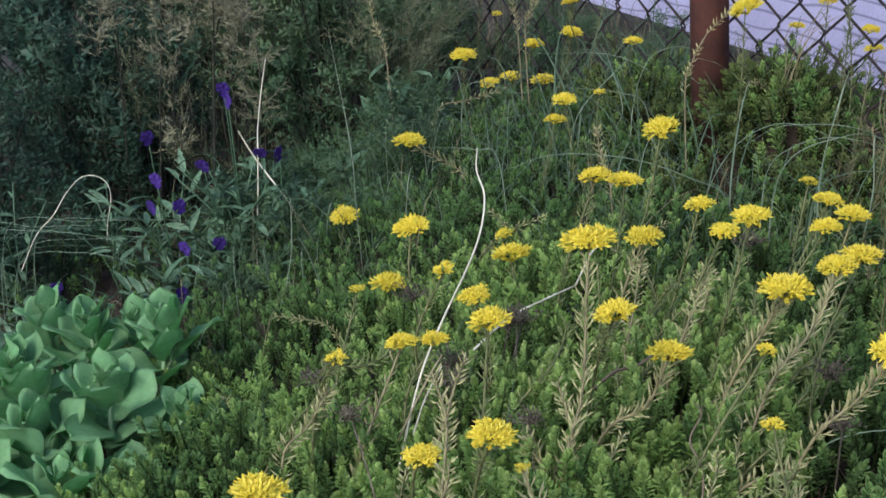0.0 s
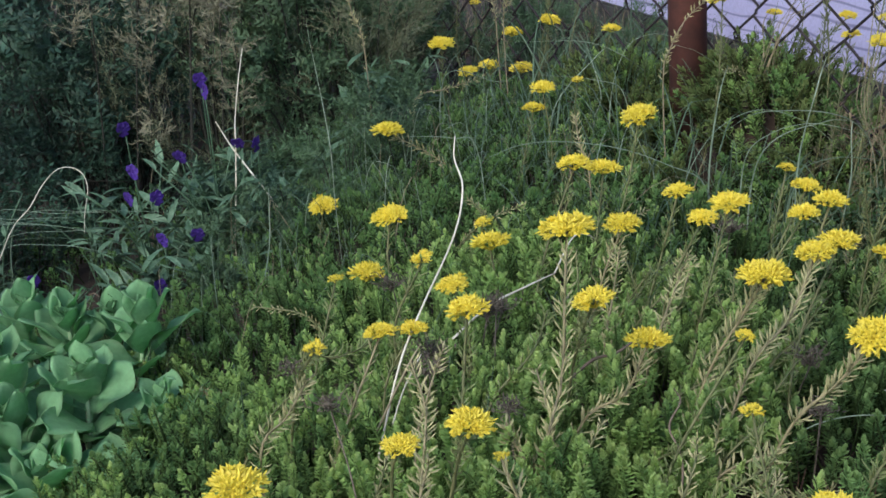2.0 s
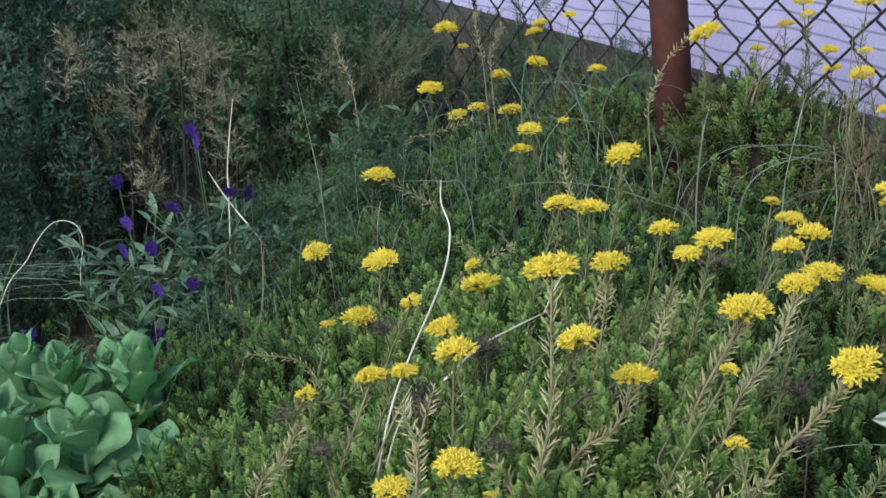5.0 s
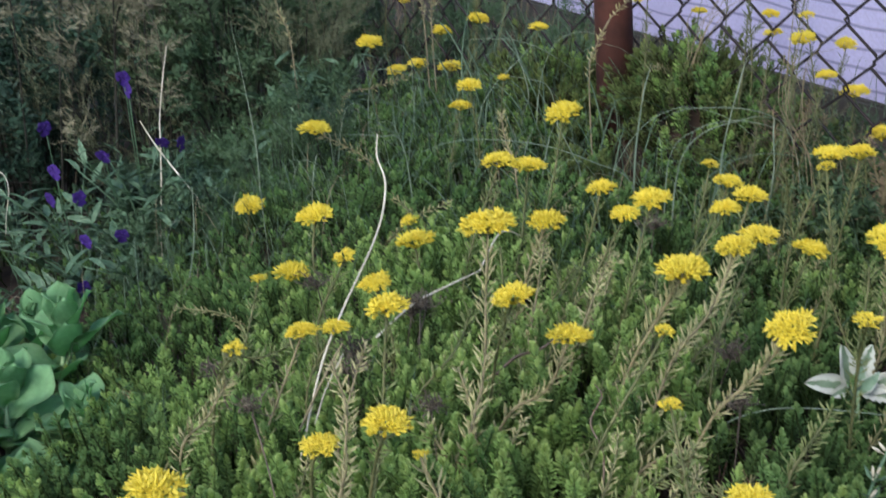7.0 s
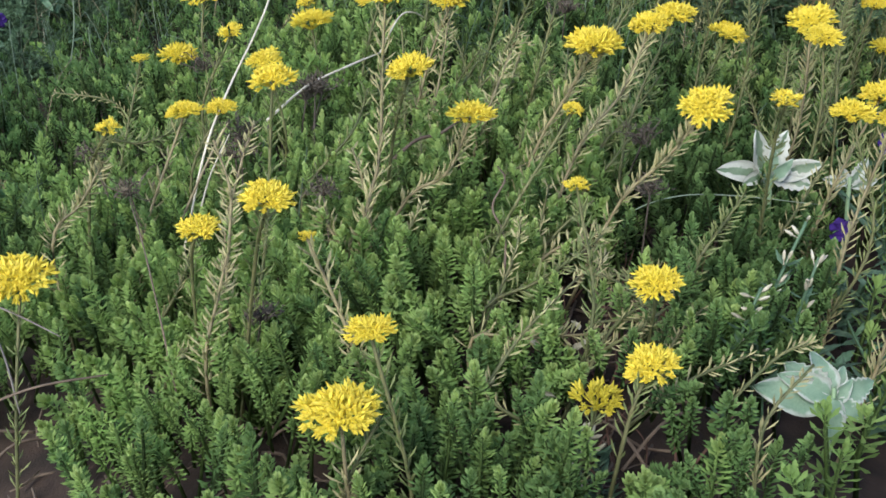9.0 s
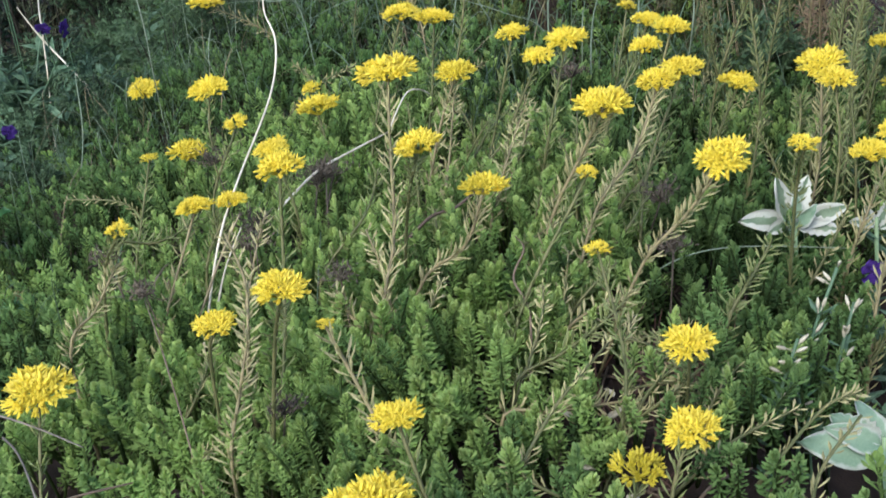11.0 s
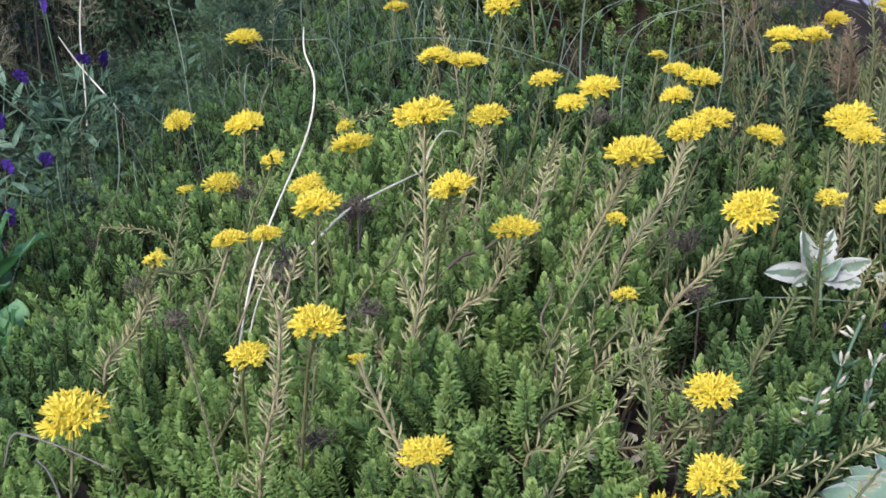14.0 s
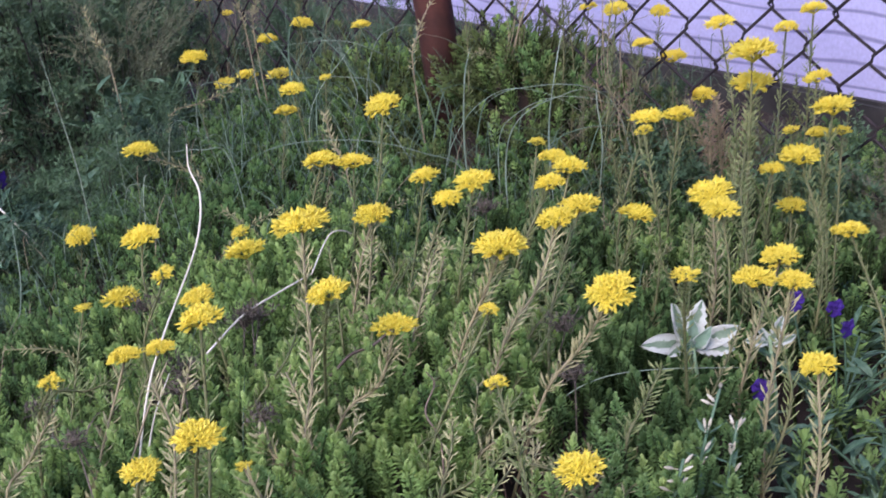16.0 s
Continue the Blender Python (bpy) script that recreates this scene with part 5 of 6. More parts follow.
def blade(bag, r, x, y, ln, lean, wide):
    """One arching grass blade."""
    th = r.uniform(0, 6.28)
    d = np.array([math.cos(th), math.sin(th)])
    z = gz(x, y)
    reach, rise = ln * lean, ln * (1 - 0.45 * lean)
    p = curve([(x, y, z), (x + d[0] * reach * 0.25, y + d[1] * reach * 0.25, z + rise * 0.62), (x + d[0] * reach * 0.62, y + d[1] * reach * 0.62, z + rise * 0.92), (x + d[0] * reach, y + d[1] * reach, z + rise * (0.9 - 0.5 * lean))], 9)
    tube(bag, p, np.interp(np.linspace(0, 1, 9), [0, 0.4, 1], [wide, wide * 0.9, wide * 0.15]), 3, 0.4)


BLADES = {}


def blade_kinds(mat):
    """Blades one unit long that arch over more and more."""
    if mat.name not in BLADES:
        made = []
        for q in range(12):
            r = np.random.default_rng(900 + q)
            lean, w = 0.3 + 1.0 * q / 11, r.uniform(0.0036, 0.0066)
            rise = 1 - 0.5 * lean
            k = r.normal(0, 0.03, 3)
            p = curve([(0, 0, 0), (0.13 * lean, k[0], rise * 0.62), (0.45 * lean, k[1], rise), (lean, k[2], rise * (0.95 - 0.45 * lean))], 11)
            made.append(tube(Bag(), p, np.interp(np.linspace(0, 1, 11), [0, 0.4, 1], [w, w * 0.9, w * 0.12]), 4, 0.4).mesh("blade", mat, True))
        BLADES[mat.name] = made
    return BLADES[mat.name]


def tuft(x, y, n, ln, seed, mat=M_GRASS, spread=0.05, label="arching blue-green grass tuft in the bed"):
    r = np.random.default_rng(seed)
    ob = thing("grass_tuft", (x, y, gz(x, y)), label, "grass", "grass tufts")
    kinds = blade_kinds(mat)
    for _ in range(n):
        qx, qy, s = r.normal(0, spread), r.normal(0, spread), ln * r.uniform(0.5, 1.25)
        m = Matrix.Translation((qx, qy, gz(x + qx, y + qy) - gz(x, y) - 0.004)) @ Matrix.Rotation(r.uniform(0, 6.28), 4, "Z") @ Matrix.Diagonal((s, s, s, 1))
        part("blade", kinds[r.integers(3 if mat is M_GRASS else 0, len(kinds))], ob, m=m)
    return ob


for k, (x, y, n, ln) in enumerate(((0.17, 1.75, 50, 0.22), (0.28, 1.80, 60, 0.26), (0.34, 1.50, 45, 0.24), (0.45, 1.38, 40, 0.24), (0.25, 1.32, 36, 0.20), (0.05, 1.62, 40, 0.18),
                                   (0.12, 2.05, 50, 0.22), (0.28, 2.15, 50, 0.24), (-0.10, 1.85, 40, 0.20), (0.55, 1.28, 30, 0.18), (-0.62, 1.60, 45, 0.14), (-0.75, 1.75, 50, 0.16), (-0.08, 1.30, 26, 0.13),
                                   (0.30, 1.15, 26, 0.15), (0.20, 1.90, 40, 0.26), (0.33, 1.66, 36, 0.26), (0.08, 1.85, 36, 0.24), (0.42, 1.50, 30, 0.26), (-0.12, 1.65, 30, 0.18), (-0.02, 2.2, 50, 0.24), (0.62, 1.42, 30, 0.2))):
    tuft(x, y, int((0.9 if x < -0.5 else 0.3 if x < 0.04 else 0.5 if x < 0.13 else 0.75) * n), ln * (0.82 if x > 0.3 else 1.0), 100 + k)
tuft(0.62, 1.52, 34, 0.2, 130, M_HAY, 0.03, "dry buff grass bundle leaning by the fence")
tuft(0.70, 1.34, 34, 0.18, 132, M_HAY, 0.03, "dry buff grass bundle leaning by the fence")
straw("grass_arch", [(0.321, 1.5, 0.08), (0.331, 1.5, 0.137), (0.365, 1.5, 0.188), (0.408, 1.5, 0.21), (0.446, 1.5, 0.206), (0.485, 1.5, 0.186), (0.513, 1.5, 0.162)], 0.0009, M_GRASS_PALE, "long arching grass blade over the stonecrop", "grass", 0.5)
straw("grass_arch", [(0.378, 1.44, 0.08), (0.388, 1.44, 0.168), (0.419, 1.44, 0.196), (0.46, 1.44, 0.204), (0.501, 1.44, 0.196), (0.542, 1.44, 0.178)], 0.0008, M_GRASS_PALE, "long arching grass blade over the stonecrop", "grass", 0.5)
straw("grass_arch", [(0.404, 1.4, 0.08), (0.414, 1.4, 0.134), (0.445, 1.4, 0.162), (0.488, 1.4, 0.171), (0.535, 1.4, 0.163)], 0.001, M_GRASS, "long arching grass blade over the stonecrop", "grass", 0.5)
straw("grass_arch", [(0.264, 1.75, 0.08), (0.274, 1.75, 0.194), (0.298, 1.75, 0.257), (0.335, 1.75, 0.273), (0.371, 1.75, 0.264)], 0.0008, M_GRASS_PALE, "long arching grass blade over the stonecrop", "grass", 0.5)
straw("grass_arch", [(0.498, 1.42, 0.08), (0.508, 1.42, 0.14), (0.507, 1.42, 0.188), (0.508, 1.42, 0.207)], 0.0013, M_GRASS_PALE, "long arching grass blade over the stonecrop", "grass", 0.5)
straw("grass_arch", [(0.339, 1.38, 0.07), (0.327, 1.38, 0.155), (0.285, 1.38, 0.184), (0.228, 1.38, 0.209), (0.164, 1.38, 0.222), (0.118, 1.38, 0.222), (0.081, 1.38, 0.211)], 0.0011, M_GRASS_PALE, "pale arching grass blade over the stonecrop", "grass", 0.5)

for k in range(9):
    q = np.random.default_rng(640 + k).normal(0, 1, 4)
    foot = (0.452 + 0.02 * q[0], 1.665 + 0.012 * q[1], 0.18)
    straw("dry_grass", [foot, (0.472 + 0.012 * q[0], 1.66, 0.242), (0.496 + 0.012 * q[2], 1.66, 0.289), (0.530 + 0.022 * q[2], 1.66 + 0.01 * q[1], 0.330 + 0.02 * q[3])], 0.0009, M_HAY, "dry buff grass blade leaning on the fence", "grass", 0.5)
for k in range(6):
    q = np.random.default_rng(670 + k).normal(0, 1, 4)
    straw("dry_grass", [(0.548 + 0.012 * q[0], 1.42, 0.08), (0.542 + 0.010 * q[0], 1.42, 0.157), (0.528 + 0.012 * q[2], 1.42, 0.220), (0.534 + 0.014 * q[2], 1.42, 0.273), (0.554 + 0.03 * q[2], 1.42 + 0.01 * q[1], 0.300 + 0.03 * q[3])], 0.0008, M_HAY, "dry buff grass blade leaning on the fence", "grass", 0.5)


def arch(a, b, c):
    """A grass blade that bends over from a by b to c."""
    if a[2] > c[2]:
        a, c = c, a
    root = (a[0] + 0.25 * (a[0] - b[0]), a[1] + 0.25 * (a[1] - b[1]), gz(a[0], a[1]))
    p = curve([root, a, b, c], 28)
    single("grass_arch", tube(Bag(), p, np.interp(np.linspace(0, 1, 28), [0, 0.5, 1], [0.0011, 0.0012, 0.0002]), 5, 0.5), M_GRASS_PALE, "long blue-green arching grass blade over the stonecrop", "grass")


arch((0.35, 1.43, 0.20), (0.41, 1.41, 0.23), (0.54, 1.47, 0.18))
arch((0.38, 1.35, 0.19), (0.45, 1.34, 0.23), (0.50, 1.35, 0.22))
arch((0.15, 1.86, 0.26), (0.27, 1.83, 0.25), (0.37, 1.88, 0.17))
arch((0.16, 1.75, 0.23), (0.25, 1.72, 0.22), (0.29, 1.73, 0.19))
arch((0.19, 1.74, 0.18), (0.25, 1.73, 0.25), (0.27, 1.75, 0.26))
arch((0.25, 1.81, 0.25), (0.26, 1.76, 0.19), (0.25, 1.77, 0.15))
arch((0.24, 1.50, 0.25), (0.27, 1.44, 0.18), (0.28, 1.45, 0.15))
arch((-0.14, 1.67, 0.34), (-0.12, 1.60, 0.20), (-0.12, 1.59, 0.12))
arch((-0.02, 1.48, 0.22), (0.04, 1.45, 0.22), (0.07, 1.46, 0.20))
arch((0.34, 1.42, 0.16), (0.35, 1.41, 0.25), (0.37, 1.45, 0.28))
arch((0.04, 1.90, 0.21), (0.12, 1.87, 0.20), (0.16, 1.89, 0.21))
arch((0.43, 1.37, 0.17), (0.45, 1.37, 0.26), (0.47, 1.40, 0.29))

straw("straw", [(-0.038, 0.884, 0.128), (-0.023, 0.891, 0.154), (-0.008, 0.897, 0.178), (0.002, 0.900, 0.192)], 0.0010, M_HAY, "thin dull straw beside the long one", "straw")
straw("straw", [(-0.026, 0.893, 0.128), (-0.015, 0.900, 0.154), (0.001, 0.907, 0.180)], 0.0008, M_STRAW, "thin pale straw beside the long one", "straw")


def dry_spray(points):
    """A thin leaning stalk with narrow buff leaves all along it."""
    global count
    r = np.random.default_rng(500 + count)
    count += 1
    p = np.array(points)
    o = np.array([p[0, 0], p[0, 1] - 0.01, gz(p[0, 0], p[0, 1])])
    ob = thing("dry_spray", o, "slender buff dry stalk with narrow leaves", "dry stalk", "dry sprays")
    path = curve([o - o] + list(p - o), 14)
    part("stem", tube(Bag(), path, np.linspace(0.0012, 0.0006, 14), 5).mesh("stem", M_HAY, True), ob)
    n = 46
    s = np.sort(r.uniform(0.25, 1.0, n))
    q = np.stack([np.interp(s, np.linspace(0, 1, 14), path[:, k]) for k in range(3)], 1)
    ax = unit(np.stack([np.interp(s, np.linspace(0, 1, 14), np.gradient(path[:, k])) for k in range(3)], 1))
    th = np.arange(n) * 2.4 + r.normal(0, 0.3, n)
    sd = unit(np.cross(ax, [0.3, 0.8, 0.1]))
    d = np.cos(th)[:, None] * sd + np.sin(th)[:, None] * np.cross(ax, sd) + ax * 0.8
    part("foliage", leaves(Bag(), q, d, r.uniform(0.008, 0.013, n), 0.0024, 0.0008, age_shade=0.6).mesh("foliage", M_BUFF), ob)


dry_spray([(-0.009, 0.870, 0.116), (0.001, 0.879, 0.147), (0.011, 0.887, 0.173), (0.020, 0.892, 0.192)])
dry_spray([(0.324, 1.619, 0.233), (0.337, 1.632, 0.271), (0.358, 1.643, 0.304), (0.390, 1.653, 0.329)])
dry_spray([(-0.012, 1.886, 0.174), (0.041, 1.893, 0.191), (0.098, 1.898, 0.203)])
dry_spray([(0.128, 2.00, 0.270), (0.122, 2.00, 0.315), (0.124, 2.00, 0.365)])
dry_spray([(0.140, 2.01, 0.262), (0.149, 2.01, 0.300), (0.166, 2.01, 0.335)])
dry_spray([(-0.085, 1.98, 0.250), (-0.098, 1.98, 0.300), (-0.104, 1.99, 0.345)])
dry_spray([(0.198, 1.417, 0.171), (0.190, 1.427, 0.203), (0.187, 1.439, 0.238)])

# long blades lying over the foot of the shrubs, and finer ones standing before them
r = np.random.default_rng(94)
for k in range(11):
    x, y, z = r.uniform(-0.72, -0.62), r.uniform(1.70, 1.84), r.uniform(0.0, 0.07)
    ln, up = r.uniform(0.14, 0.26), r.uniform(0.0, 0.03)
    straw("grass_arch", [(x - 0.03, y, gz(x, y)), (x, y, z), (x + 0.5 * ln, y - 0.01, z + up), (x + ln, y - 0.02, z + up * r.uniform(-0.5, 1.2))], 0.0008, M_GRASS_PALE if k % 3 else M_GRASS, "long grass blade lying over the foot of the shrubs", "grass", 0.5)
for k in range(12):
    x, y, h = r.uniform(-0.10, 0.14), r.uniform(1.66, 1.88), r.uniform(0.10, 0.18)
    dx = r.normal(0, 0.05)
    z = gz(x, y)
    straw("grass_arch", [(x, y, z), (x + 0.2 * dx, y, z + 0.6 * h), (x + 0.6 * dx, y - 0.01, z + 0.95 * h), (x + 1.4 * dx, y - 0.02, z + h * r.uniform(0.8, 1.1))], 0.0006, M_GRASS if k % 2 else M_GRASS_PALE, "thin grass blade before the shrubs", "grass", 0.5)

# thin blades between the shoots
b, r = Bag(), np.random.default_rng(77)
for _ in range(700):
    y = 0.9 + 1.5 * math.sqrt(r.uniform(0, 1))
    x = r.uniform(-0.42, 0.42) * y + 0.05
    blade(b, r, x, y, r.uniform(0.09, 0.17), r.uniform(0.1, 0.8), r.uniform(0.0006, 0.0011))
single("thin_grass", b, M_GRASS, "thin grass blades scattered through the stonecrop", "grass", kind="stuff")

for mat, n, label in ((M_GRASS_PALE, 150, "thin pale green grass blades among the weeds"), (M_HAY, 110, "thin dry grass stalks among the weeds")):
    b = Bag()
    for _ in range(n):
        y = r.uniform(1.25, 2.15)
        x = r.uniform(-0.24, 0.36) * y
        blade(b, r, x, y, r.uniform(0.10, 0.20), r.uniform(0.2, 1.1), r.uniform(0.0005, 0.0009))
    single("thin_grass", b, mat, label, "grass", kind="stuff")


# rank grass between the fence and the wall
for mat, n, label in ((M_HAY, 420, "dry buff grass stalks at the foot of the wall"), (M_GRASS, 700, "dark green rank grass at the foot of the wall")):
    b = Bag()
    for _ in range(n):
        y = r.uniform(2.15, 5.2)
        near, far = START[0] + (y - START[1]) * LINE[0] / LINE[1], WALL_NEAR[0] + (y - WALL_NEAR[1]) * wd[0] / wd[1]
        x = far - 0.04 - (far - near - 0.10) * r.uniform(0, 1) ** 1.8
        blade(b, r, x, y, r.uniform(0.06, 0.17), r.uniform(0.2, 0.9), r.uniform(0.0008, 0.0016))
    single("thin_grass", b, mat, label, "grass", kind="stuff")


# ---- dried heads and litter ----
def dried_head(x, y, z, size, seed):
    r = np.random.default_rng(seed)
    b = Bag()
    zb = gz(x, y)
    tube(b, curve([(x + r.normal(0, 0.01), y, zb), (x + r.normal(0, 0.008), y + r.normal(0, 0.01), (zb + z) / 2), (x, y, z - size * 0.3)], 9), 0.0007, 5)
    n = 90
    p = np.array([x, y, z]) + r.normal(0, 1, (n, 3)) * size * np.array([0.33, 0.33, 0.15])
    leaves(b, p, r.normal(0, 1, (n, 3)) + [0, 0, 0.4], 0.0055, 0.0016, 0.0007)
    for k in range(0, n, 4):
        tube(b, [(x, y, z - size * 0.35), p[k]], 0.0005, 3)
    single("dried_seed_head", b, M_DEADHEAD, "grey-purple dried stonecrop seed head", "seed head", "dried seed heads", smooth=False)


for k, (x, y, z, s) in enumerate(((0.058, 1.050, 0.158, 0.055), (0.072, 1.062, 0.158, 0.05), (0.066, 1.036, 0.166, 0.030), (0.006, 0.955, 0.165, 0.045), (0.002, 0.93, 0.16, 0.045), (0.305, 0.901, 0.155, 0.045), (0.285, 0.81, 0.155, 0.034),
                                  (-0.072, 0.886, 0.155, 0.034), (0.064, 0.84, 0.162, 0.03), (-0.113, 0.993, 0.14, 0.035), (0.317, 1.221, 0.16, 0.05), (-0.03, 1.15, 0.155, 0.045),
                                  (0.02, 0.70, 0.15, 0.026))):
    dried_head(x, y, z, s * 0.55, 300 + k)
b, r = Bag(), np.random.default_rng(78)
for _ in range(900):
    y = r.uniform(0.45, 1.9)
    x = r.uniform(-0.40, 0.46) * y
    z = gz(x, y) + r.uniform(0.002, 0.018)
    th, ln = r.uniform(0, 6.28), r.uniform(0.015, 0.06)
    d = np.array([math.cos(th), math.sin(th), r.normal(0, 0.15)]) * ln
    p = np.array([x, y, z])
    tube(b, curve([p, p + d * 0.5 + r.normal(0, 0.004, 3), p + d], 5), r.uniform(0.0005, 0.0013), 4)
single("plant_litter", b, M_TWIG, "dead brown twigs and stalks on the soil", "litter", kind="stuff")


# ---- shrubs behind the bed ----
def sprig(seed, n=24, ln=0.12, needle=0.016):
    """A feathery twig with needles along it."""
    r = np.random.default_rng(seed)
    b = Bag()
    path = curve([(0, 0, 0), (r.normal(0, 0.006), r.normal(0, 0.006), ln * 0.5), (r.normal(0, 0.016), r.normal(0, 0.016), ln)], 3)
    tube(b, path, np.linspace(0.0011, 0.0005, 3), 3)
    h = np.linspace(0.12, 1, n)
    p = np.stack([np.interp(h, np.linspace(0, 1, 3), path[:, q]) for q in range(3)], 1)
    th = np.arange(n) * 2.4 + r.normal(0, 0.4, n)
    d = np.stack([np.cos(th), np.sin(th), r.uniform(0.4, 1.1, n)], 1)
    leaves(b, p, d, needle * r.uniform(0.75, 1.3, n), 0.0026, 0.0006, flat=True)
    return b


SPRIGS = [sprig(200 + q) for q in range(8)]


def leafy_sprig(seed, n=14, ln=0.10):
    """A twig with small pointed leaves."""
    r = np.random.default_rng(seed)
    b = Bag()
    path = curve([(0, 0, 0), (r.normal(0, 0.008), r.normal(0, 0.008), ln * 0.5), (r.normal(0, 0.02), r.normal(0, 0.02), ln)], 3)
    tube(b, path, np.linspace(0.0011, 0.0005, 3), 3)
    h = np.linspace(0.15, 1, n)
    p = np.stack([np.interp(h, np.linspace(0, 1, 3), path[:, q]) for q in range(3)], 1)
    th = np.arange(n) * 2.4 + r.normal(0, 0.4, n)
    d = np.stack([np.cos(th), np.sin(th), r.uniform(0.1, 0.9, n)], 1)
    leaves(b, p, d, r.uniform(0.014, 0.026, n), r.uniform(0.005, 0.009, n), 0.0006, flat=True)
    return b


LEAFY = [leafy_sprig(220 + q) for q in range(8)]
FEATHER = LEAFY[:5] + SPRIGS[:2]


def shrub(x, y, rx, ry, high, n, mat, seed, label, coarse=1.0, kinds=FEATHER, droop=0.25):
    """A loose shrub: branches that spread from its foot, each with a plume of twigs, and dark gaps between them."""
    r = np.random.default_rng(seed)
    z0 = gz(x, y)
    ob = thing("feathery_shrub", (x, y, z0), label, "shrub", "shrubs round the bed")
    nb = max(8, n // 24)
    each = max(4, n // nb)
    px, py, pz, lean, twigs = [], [], [], [], Bag()
    for k in range(nb):
        th, u = r.uniform(0, 6.28), r.uniform(0.02, 1) ** 0.55
        lobe = 0.85 + 0.25 * math.sin(3 * th + seed)
        top = high * math.sqrt(max(1 - 0.80 * u * u, 0.05)) * r.uniform(0.5, 1.08)
        e = np.array([rx * u * lobe * math.cos(th), ry * u * lobe * math.sin(th), top])
        f = e * [0.3, 0.3, 0] + [*r.normal(0, 0.05 * rx, 2), -0.02]
        path = curve([f, f * 0.6 + e * [0.35, 0.35, 0.55], e * [0.75, 0.75, 0.95], e * [1.12, 1.12, 1.0 - droop * r.uniform(0, 1)]], 10)
        b = tube(Bag(), path, np.linspace(0.0035, 0.0007, 10) * min(1, 2.2 * high), 3)
        if k < 14:
            part("branch", b.mesh("branch", M_BARK, True), ob)
        else:
            twigs.add(*b.arrays())
        h = r.uniform(0.06, 1.0, each) ** 0.8
        q = np.stack([np.interp(h, np.linspace(0, 1, 10), path[:, w]) for w in range(3)], 1)
        d = path[-1] - path[4]
        d = d[:2] / max(np.linalg.norm(d), 1e-6)
        px.append(q[:, 0]), py.append(q[:, 1]), pz.append(q[:, 2])
        lean.append(0.8 * d[None] + r.normal(0, 0.62, (each, 2)))
    if twigs.n:
        tagged(part("twig_mass", twigs.mesh("twig_mass", M_BARK, True), ob), kind="stuff")
    px, py, pz, lean = [np.concatenate(w) for w in (px, py, pz, lean)]
    n = len(px)
    part("foliage", scatter(Bag(), kinds, px, py, pz, lean, r.uniform(0, 6.28, n), 0.62 * coarse * r.uniform(0.7, 1.35, n)).mesh("foliage", mat), ob)


LOW = "low dark green feathery weed by the fence"
DARK, BROWN = "dark green feathery shrub behind the flower bed", "browning feathery shrub with dry needles behind the bed"
GREEN, LEAVES = "green feathery shrub behind the flower bed", "dark small-leaved shrub behind the flower bed"
shrub(-0.95, 2.15, 0.38, 0.30, 0.40, 1200, M_NEEDLE, 1, LEAVES, 1.0, LEAFY)
shrub(-0.66, 2.42, 0.34, 0.26, 0.56, 1500, M_NEEDLE, 2, LEAVES, 1.1, LEAFY)
shrub(-0.40, 2.34, 0.20, 0.16, 0.52, 480, M_NEEDLE_BROWN, 3, BROWN, 1.0, SPRIGS)
shrub(-0.22, 2.30, 0.22, 0.16, 0.50, 1100, M_NEEDLE_MID, 13, GREEN)
shrub(-0.20, 2.02, 0.10, 0.10, 0.12, 260, M_NEEDLE_MID, 15, GREEN, 0.7)
shrub(-0.06, 2.12, 0.12, 0.10, 0.16, 300, M_NEEDLE_MID, 14, GREEN, 0.7)
shrub(-0.10, 2.55, 0.20, 0.22, 0.36, 1100, M_NEEDLE_MID, 4, GREEN)
shrub(-0.90, 2.75, 0.50, 0.40, 0.75, 700, M_NEEDLE, 5, LEAVES, 1.7, LEAFY)
shrub(-0.48, 3.0, 0.42, 0.40, 0.80, 900, M_NEEDLE_MID, 6, GREEN, 1.6)
shrub(-1.4, 2.5, 0.45, 0.45, 0.7, 450, M_NEEDLE, 7, DARK, 1.7)
shrub(-0.72, 1.98, 0.16, 0.12, 0.20, 420, M_NEEDLE, 8, LEAVES, 0.9, LEAFY)
shrub(-0.10, 2.24, 0.16, 0.12, 0.33, 420, M_NEEDLE_BROWN, 12, BROWN, 0.8, SPRIGS)
shrub(-1.0, 3.6, 0.9, 0.5, 1.1, 600, M_NEEDLE, 9, DARK, 2.6)
shrub(-2.2, 3.2, 0.9, 0.7, 1.1, 450, M_NEEDLE, 11, DARK, 2.6)


def dead_branch(label, *points):
    """A dry branch that rises, bends over and hangs, with short side twigs full of brown needles."""
    global count
    r = np.random.default_rng(500 + count)
    count += 1
    o = np.array([points[0][0], points[0][1], gz(*points[0][:2])])
    ob = thing("dry_branch", o, label, "branch", "dry branches over the violas")
    path = curve([o - o, *(np.array(p) - o for p in points[1:])], 24)
    part("stem", tube(Bag(), path, np.linspace(0.0016, 0.0005, 24), 5).mesh("stem", M_BARK, True), ob)
    n = 30
    h = r.uniform(0.30, 1.0, n)
    q = np.stack([np.interp(h, np.linspace(0, 1, 24), path[:, w]) for w in range(3)], 1)
    b = scatter(Bag(), DRY, q[:, 0], q[:, 1], q[:, 2], r.normal(0, 1.6, (n, 2)), r.uniform(0, 6.28, n), r.uniform(0.5, 1.0, n))
    part("foliage", b.mesh("foliage", M_NEEDLE_DRY), ob, "brown spiky dry needles")


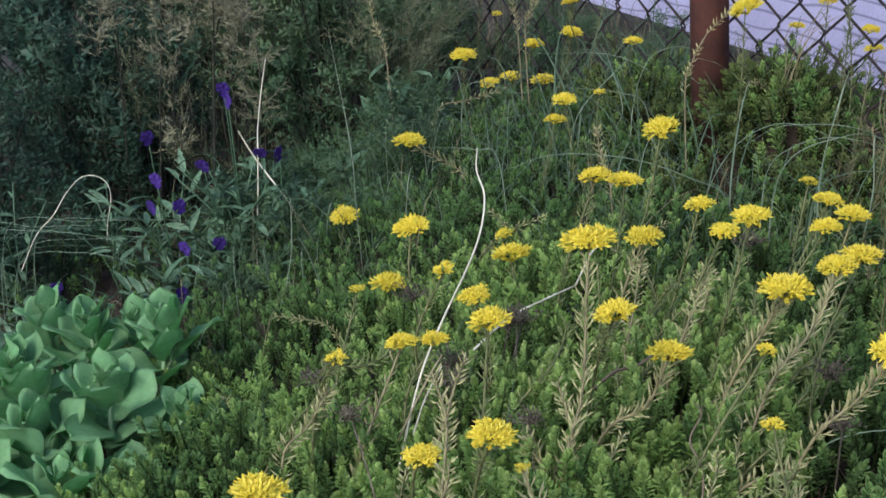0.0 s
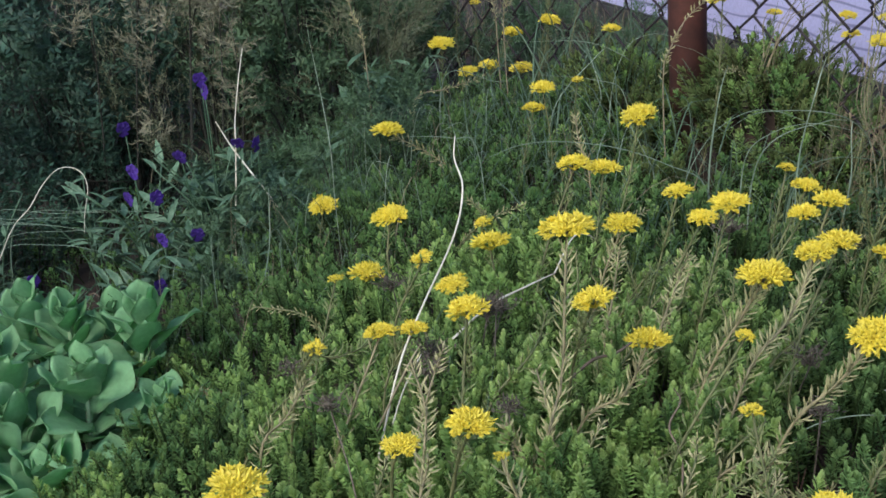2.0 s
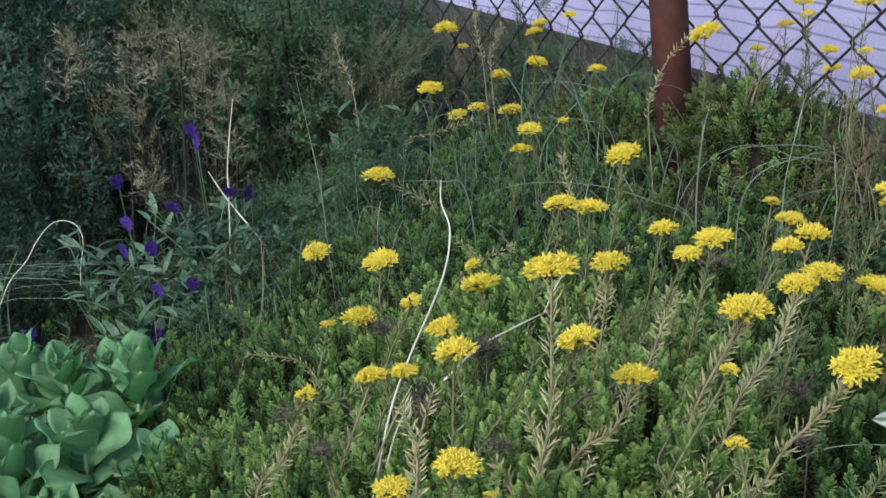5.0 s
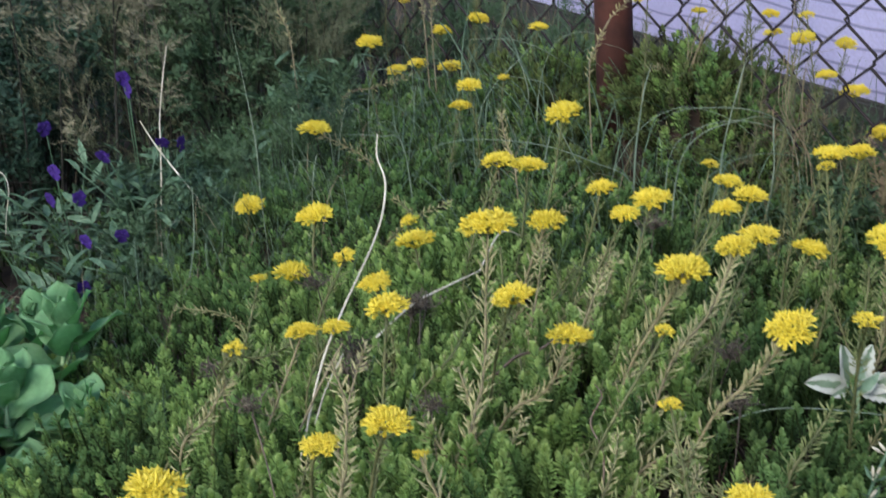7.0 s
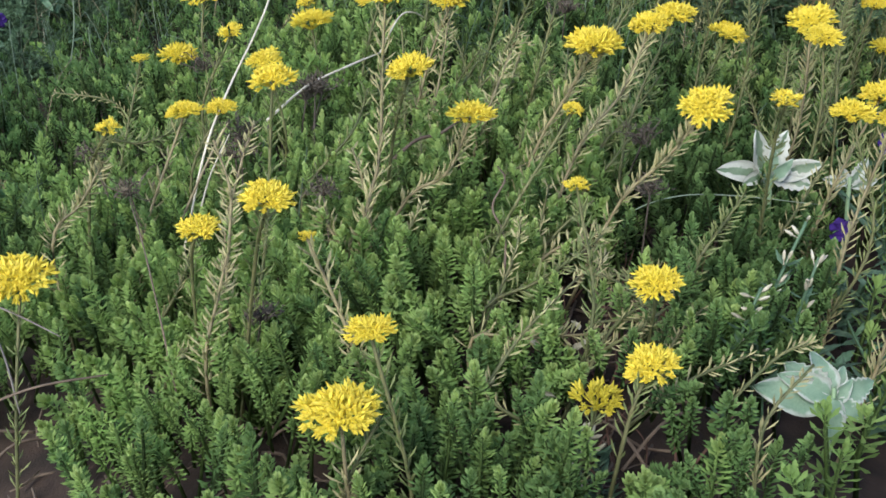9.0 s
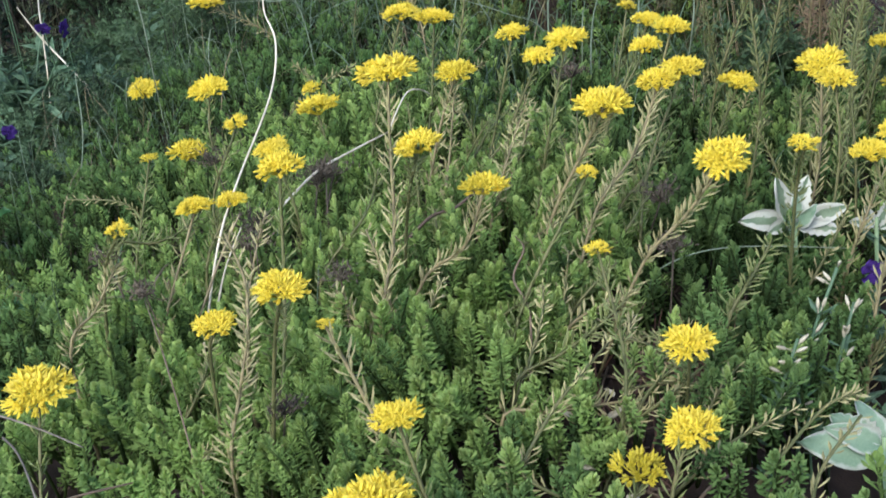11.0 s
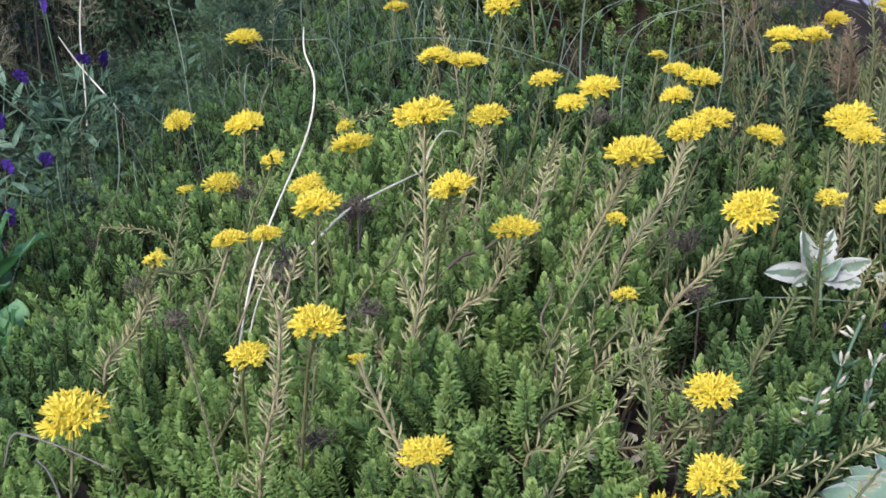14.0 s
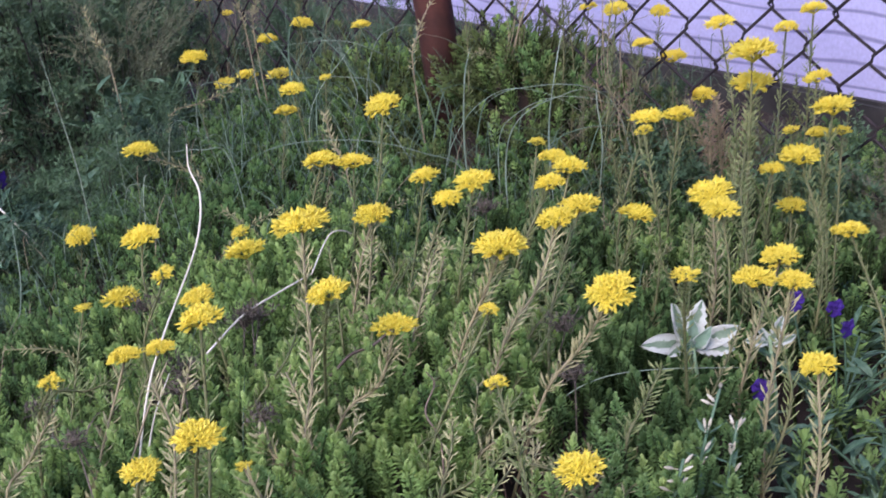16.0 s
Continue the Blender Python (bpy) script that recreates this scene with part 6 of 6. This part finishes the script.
DRY = [sprig(260 + q, 22, 0.05, 0.016) for q in range(6)]
SPRAY = "dry brown needled branch hanging over the violas"
dead_branch(SPRAY, (-0.427, 2.10, 0), (-0.387, 2.10, 0.233), (-0.365, 2.05, 0.370), (-0.405, 2.00, 0.317), (-0.429, 1.97, 0.233), (-0.438, 1.95, 0.127))
dead_branch(SPRAY, (-0.368, 2.10, 0), (-0.335, 2.10, 0.227), (-0.323, 2.08, 0.315), (-0.296, 2.02, 0.275), (-0.293, 1.98, 0.198), (-0.296, 1.97, 0.154))
dead_branch(SPRAY, (-0.438, 2.15, 0), (-0.393, 2.15, 0.254), (-0.351, 2.10, 0.334), (-0.332, 2.05, 0.283), (-0.341, 2.02, 0.228))
dead_branch(SPRAY, (-0.602, 2.20, 0), (-0.571, 2.20, 0.264), (-0.572, 2.20, 0.364), (-0.580, 2.15, 0.332), (-0.589, 2.12, 0.270))
dead_branch(SPRAY, (-0.551, 2.20, 0), (-0.494, 2.20, 0.276), (-0.458, 2.15, 0.358), (-0.443, 2.10, 0.325), (-0.469, 2.08, 0.264))
r = np.random.default_rng(93)
for k in range(9):
    y = 2.25 + 0.2 * k
    x = START[0] + (y - START[1]) * LINE[0] / LINE[1] + r.uniform(0.10, 0.42)
    shrub(x, y, 0.10, 0.10, r.uniform(0.08, 0.14), 150, (M_NEEDLE_MID, M_NEEDLE_DRY, M_NEEDLE)[k % 3], 370 + k, ("low green weed at the foot of the wall", "browning dry weed at the foot of the wall", "low dark weed at the foot of the wall")[k % 3], 0.7, SPRIGS if k % 3 == 1 else LEAFY)
r = np.random.default_rng(92)
for k in range(18):
    u = r.uniform(0.14, 0.95)
    off = r.uniform(-0.03, 0.22) if k % 3 else r.uniform(-0.06, 0.0)
    x, y = START[0] + LINE[0] * u + 0.8760 * off, START[1] + LINE[1] * u + 0.4822 * off
    shrub(x, y, 0.075, 0.075, r.uniform(0.10, 0.17), 130, (M_NEEDLE_MID, M_NEEDLE_MID, M_NEEDLE_DRY)[k % 3], 350 + k,
          ("low dark leafy weed along the fence", "low green weed along the fence", "browning dry weed along the fence")[k % 3], r.uniform(0.5, 0.75), SPRIGS if k % 3 == 2 else LEAFY)
# low weeds that fill the back of the bed
r = np.random.default_rng(91)
for k in range(22):
    y = r.uniform(1.55, 2.05)
    x = r.uniform(-0.20, -0.02) * y
    shrub(x, y, 0.075, 0.065, r.uniform(0.07, 0.12) + 0.06 * (y > 1.75), 125, (M_NEEDLE_MID, M_NEEDLE, M_NEEDLE_MID)[k % 3], 300 + k,
          ("low green feathery weed at the back of the bed", "low dark leafy weed at the back of the bed")[k % 3 == 1], r.uniform(0.42, 0.62), LEAFY if k % 2 == 1 else FEATHER)
for k, (x, y, rad, high) in enumerate(((0.33, 2.16, 0.10, 0.10), (0.43, 2.16, 0.08, 0.09), (0.49, 2.28, 0.10, 0.09), (0.22, 2.36, 0.12, 0.10), (0.10, 2.55, 0.13, 0.10), (0.50, 2.12, 0.10, 0.09), (0.40, 2.42, 0.14, 0.10), (0.62, 1.95, 0.10, 0.10),
                                       (0.72, 1.18, 0.10, 0.09), (0.76, 1.50, 0.09, 0.13), (0.84, 1.32, 0.10, 0.13), (0.90, 1.12, 0.10, 0.12), (0.68, 1.66, 0.08, 0.10), (0.80, 1.20, 0.09, 0.12), (0.66, 1.06, 0.09, 0.09), (0.78, 1.0, 0.12, 0.10), (0.25, 2.75, 0.16, 0.13), (0.64, 0.92, 0.09, 0.08), (0.60, 1.30, 0.08, 0.08))):
    back = y > 2.0
    shrub(x, y, rad, rad, (1.9 if back else 0.5) * high, 320 if back else 130, M_NEEDLE_MID if back else M_NEEDLE if k % 3 else M_NEEDLE_BROWN, 40 + k, LOW if k % 3 or back else "low browning feathery weed by the fence", 0.55 if back else 0.42)
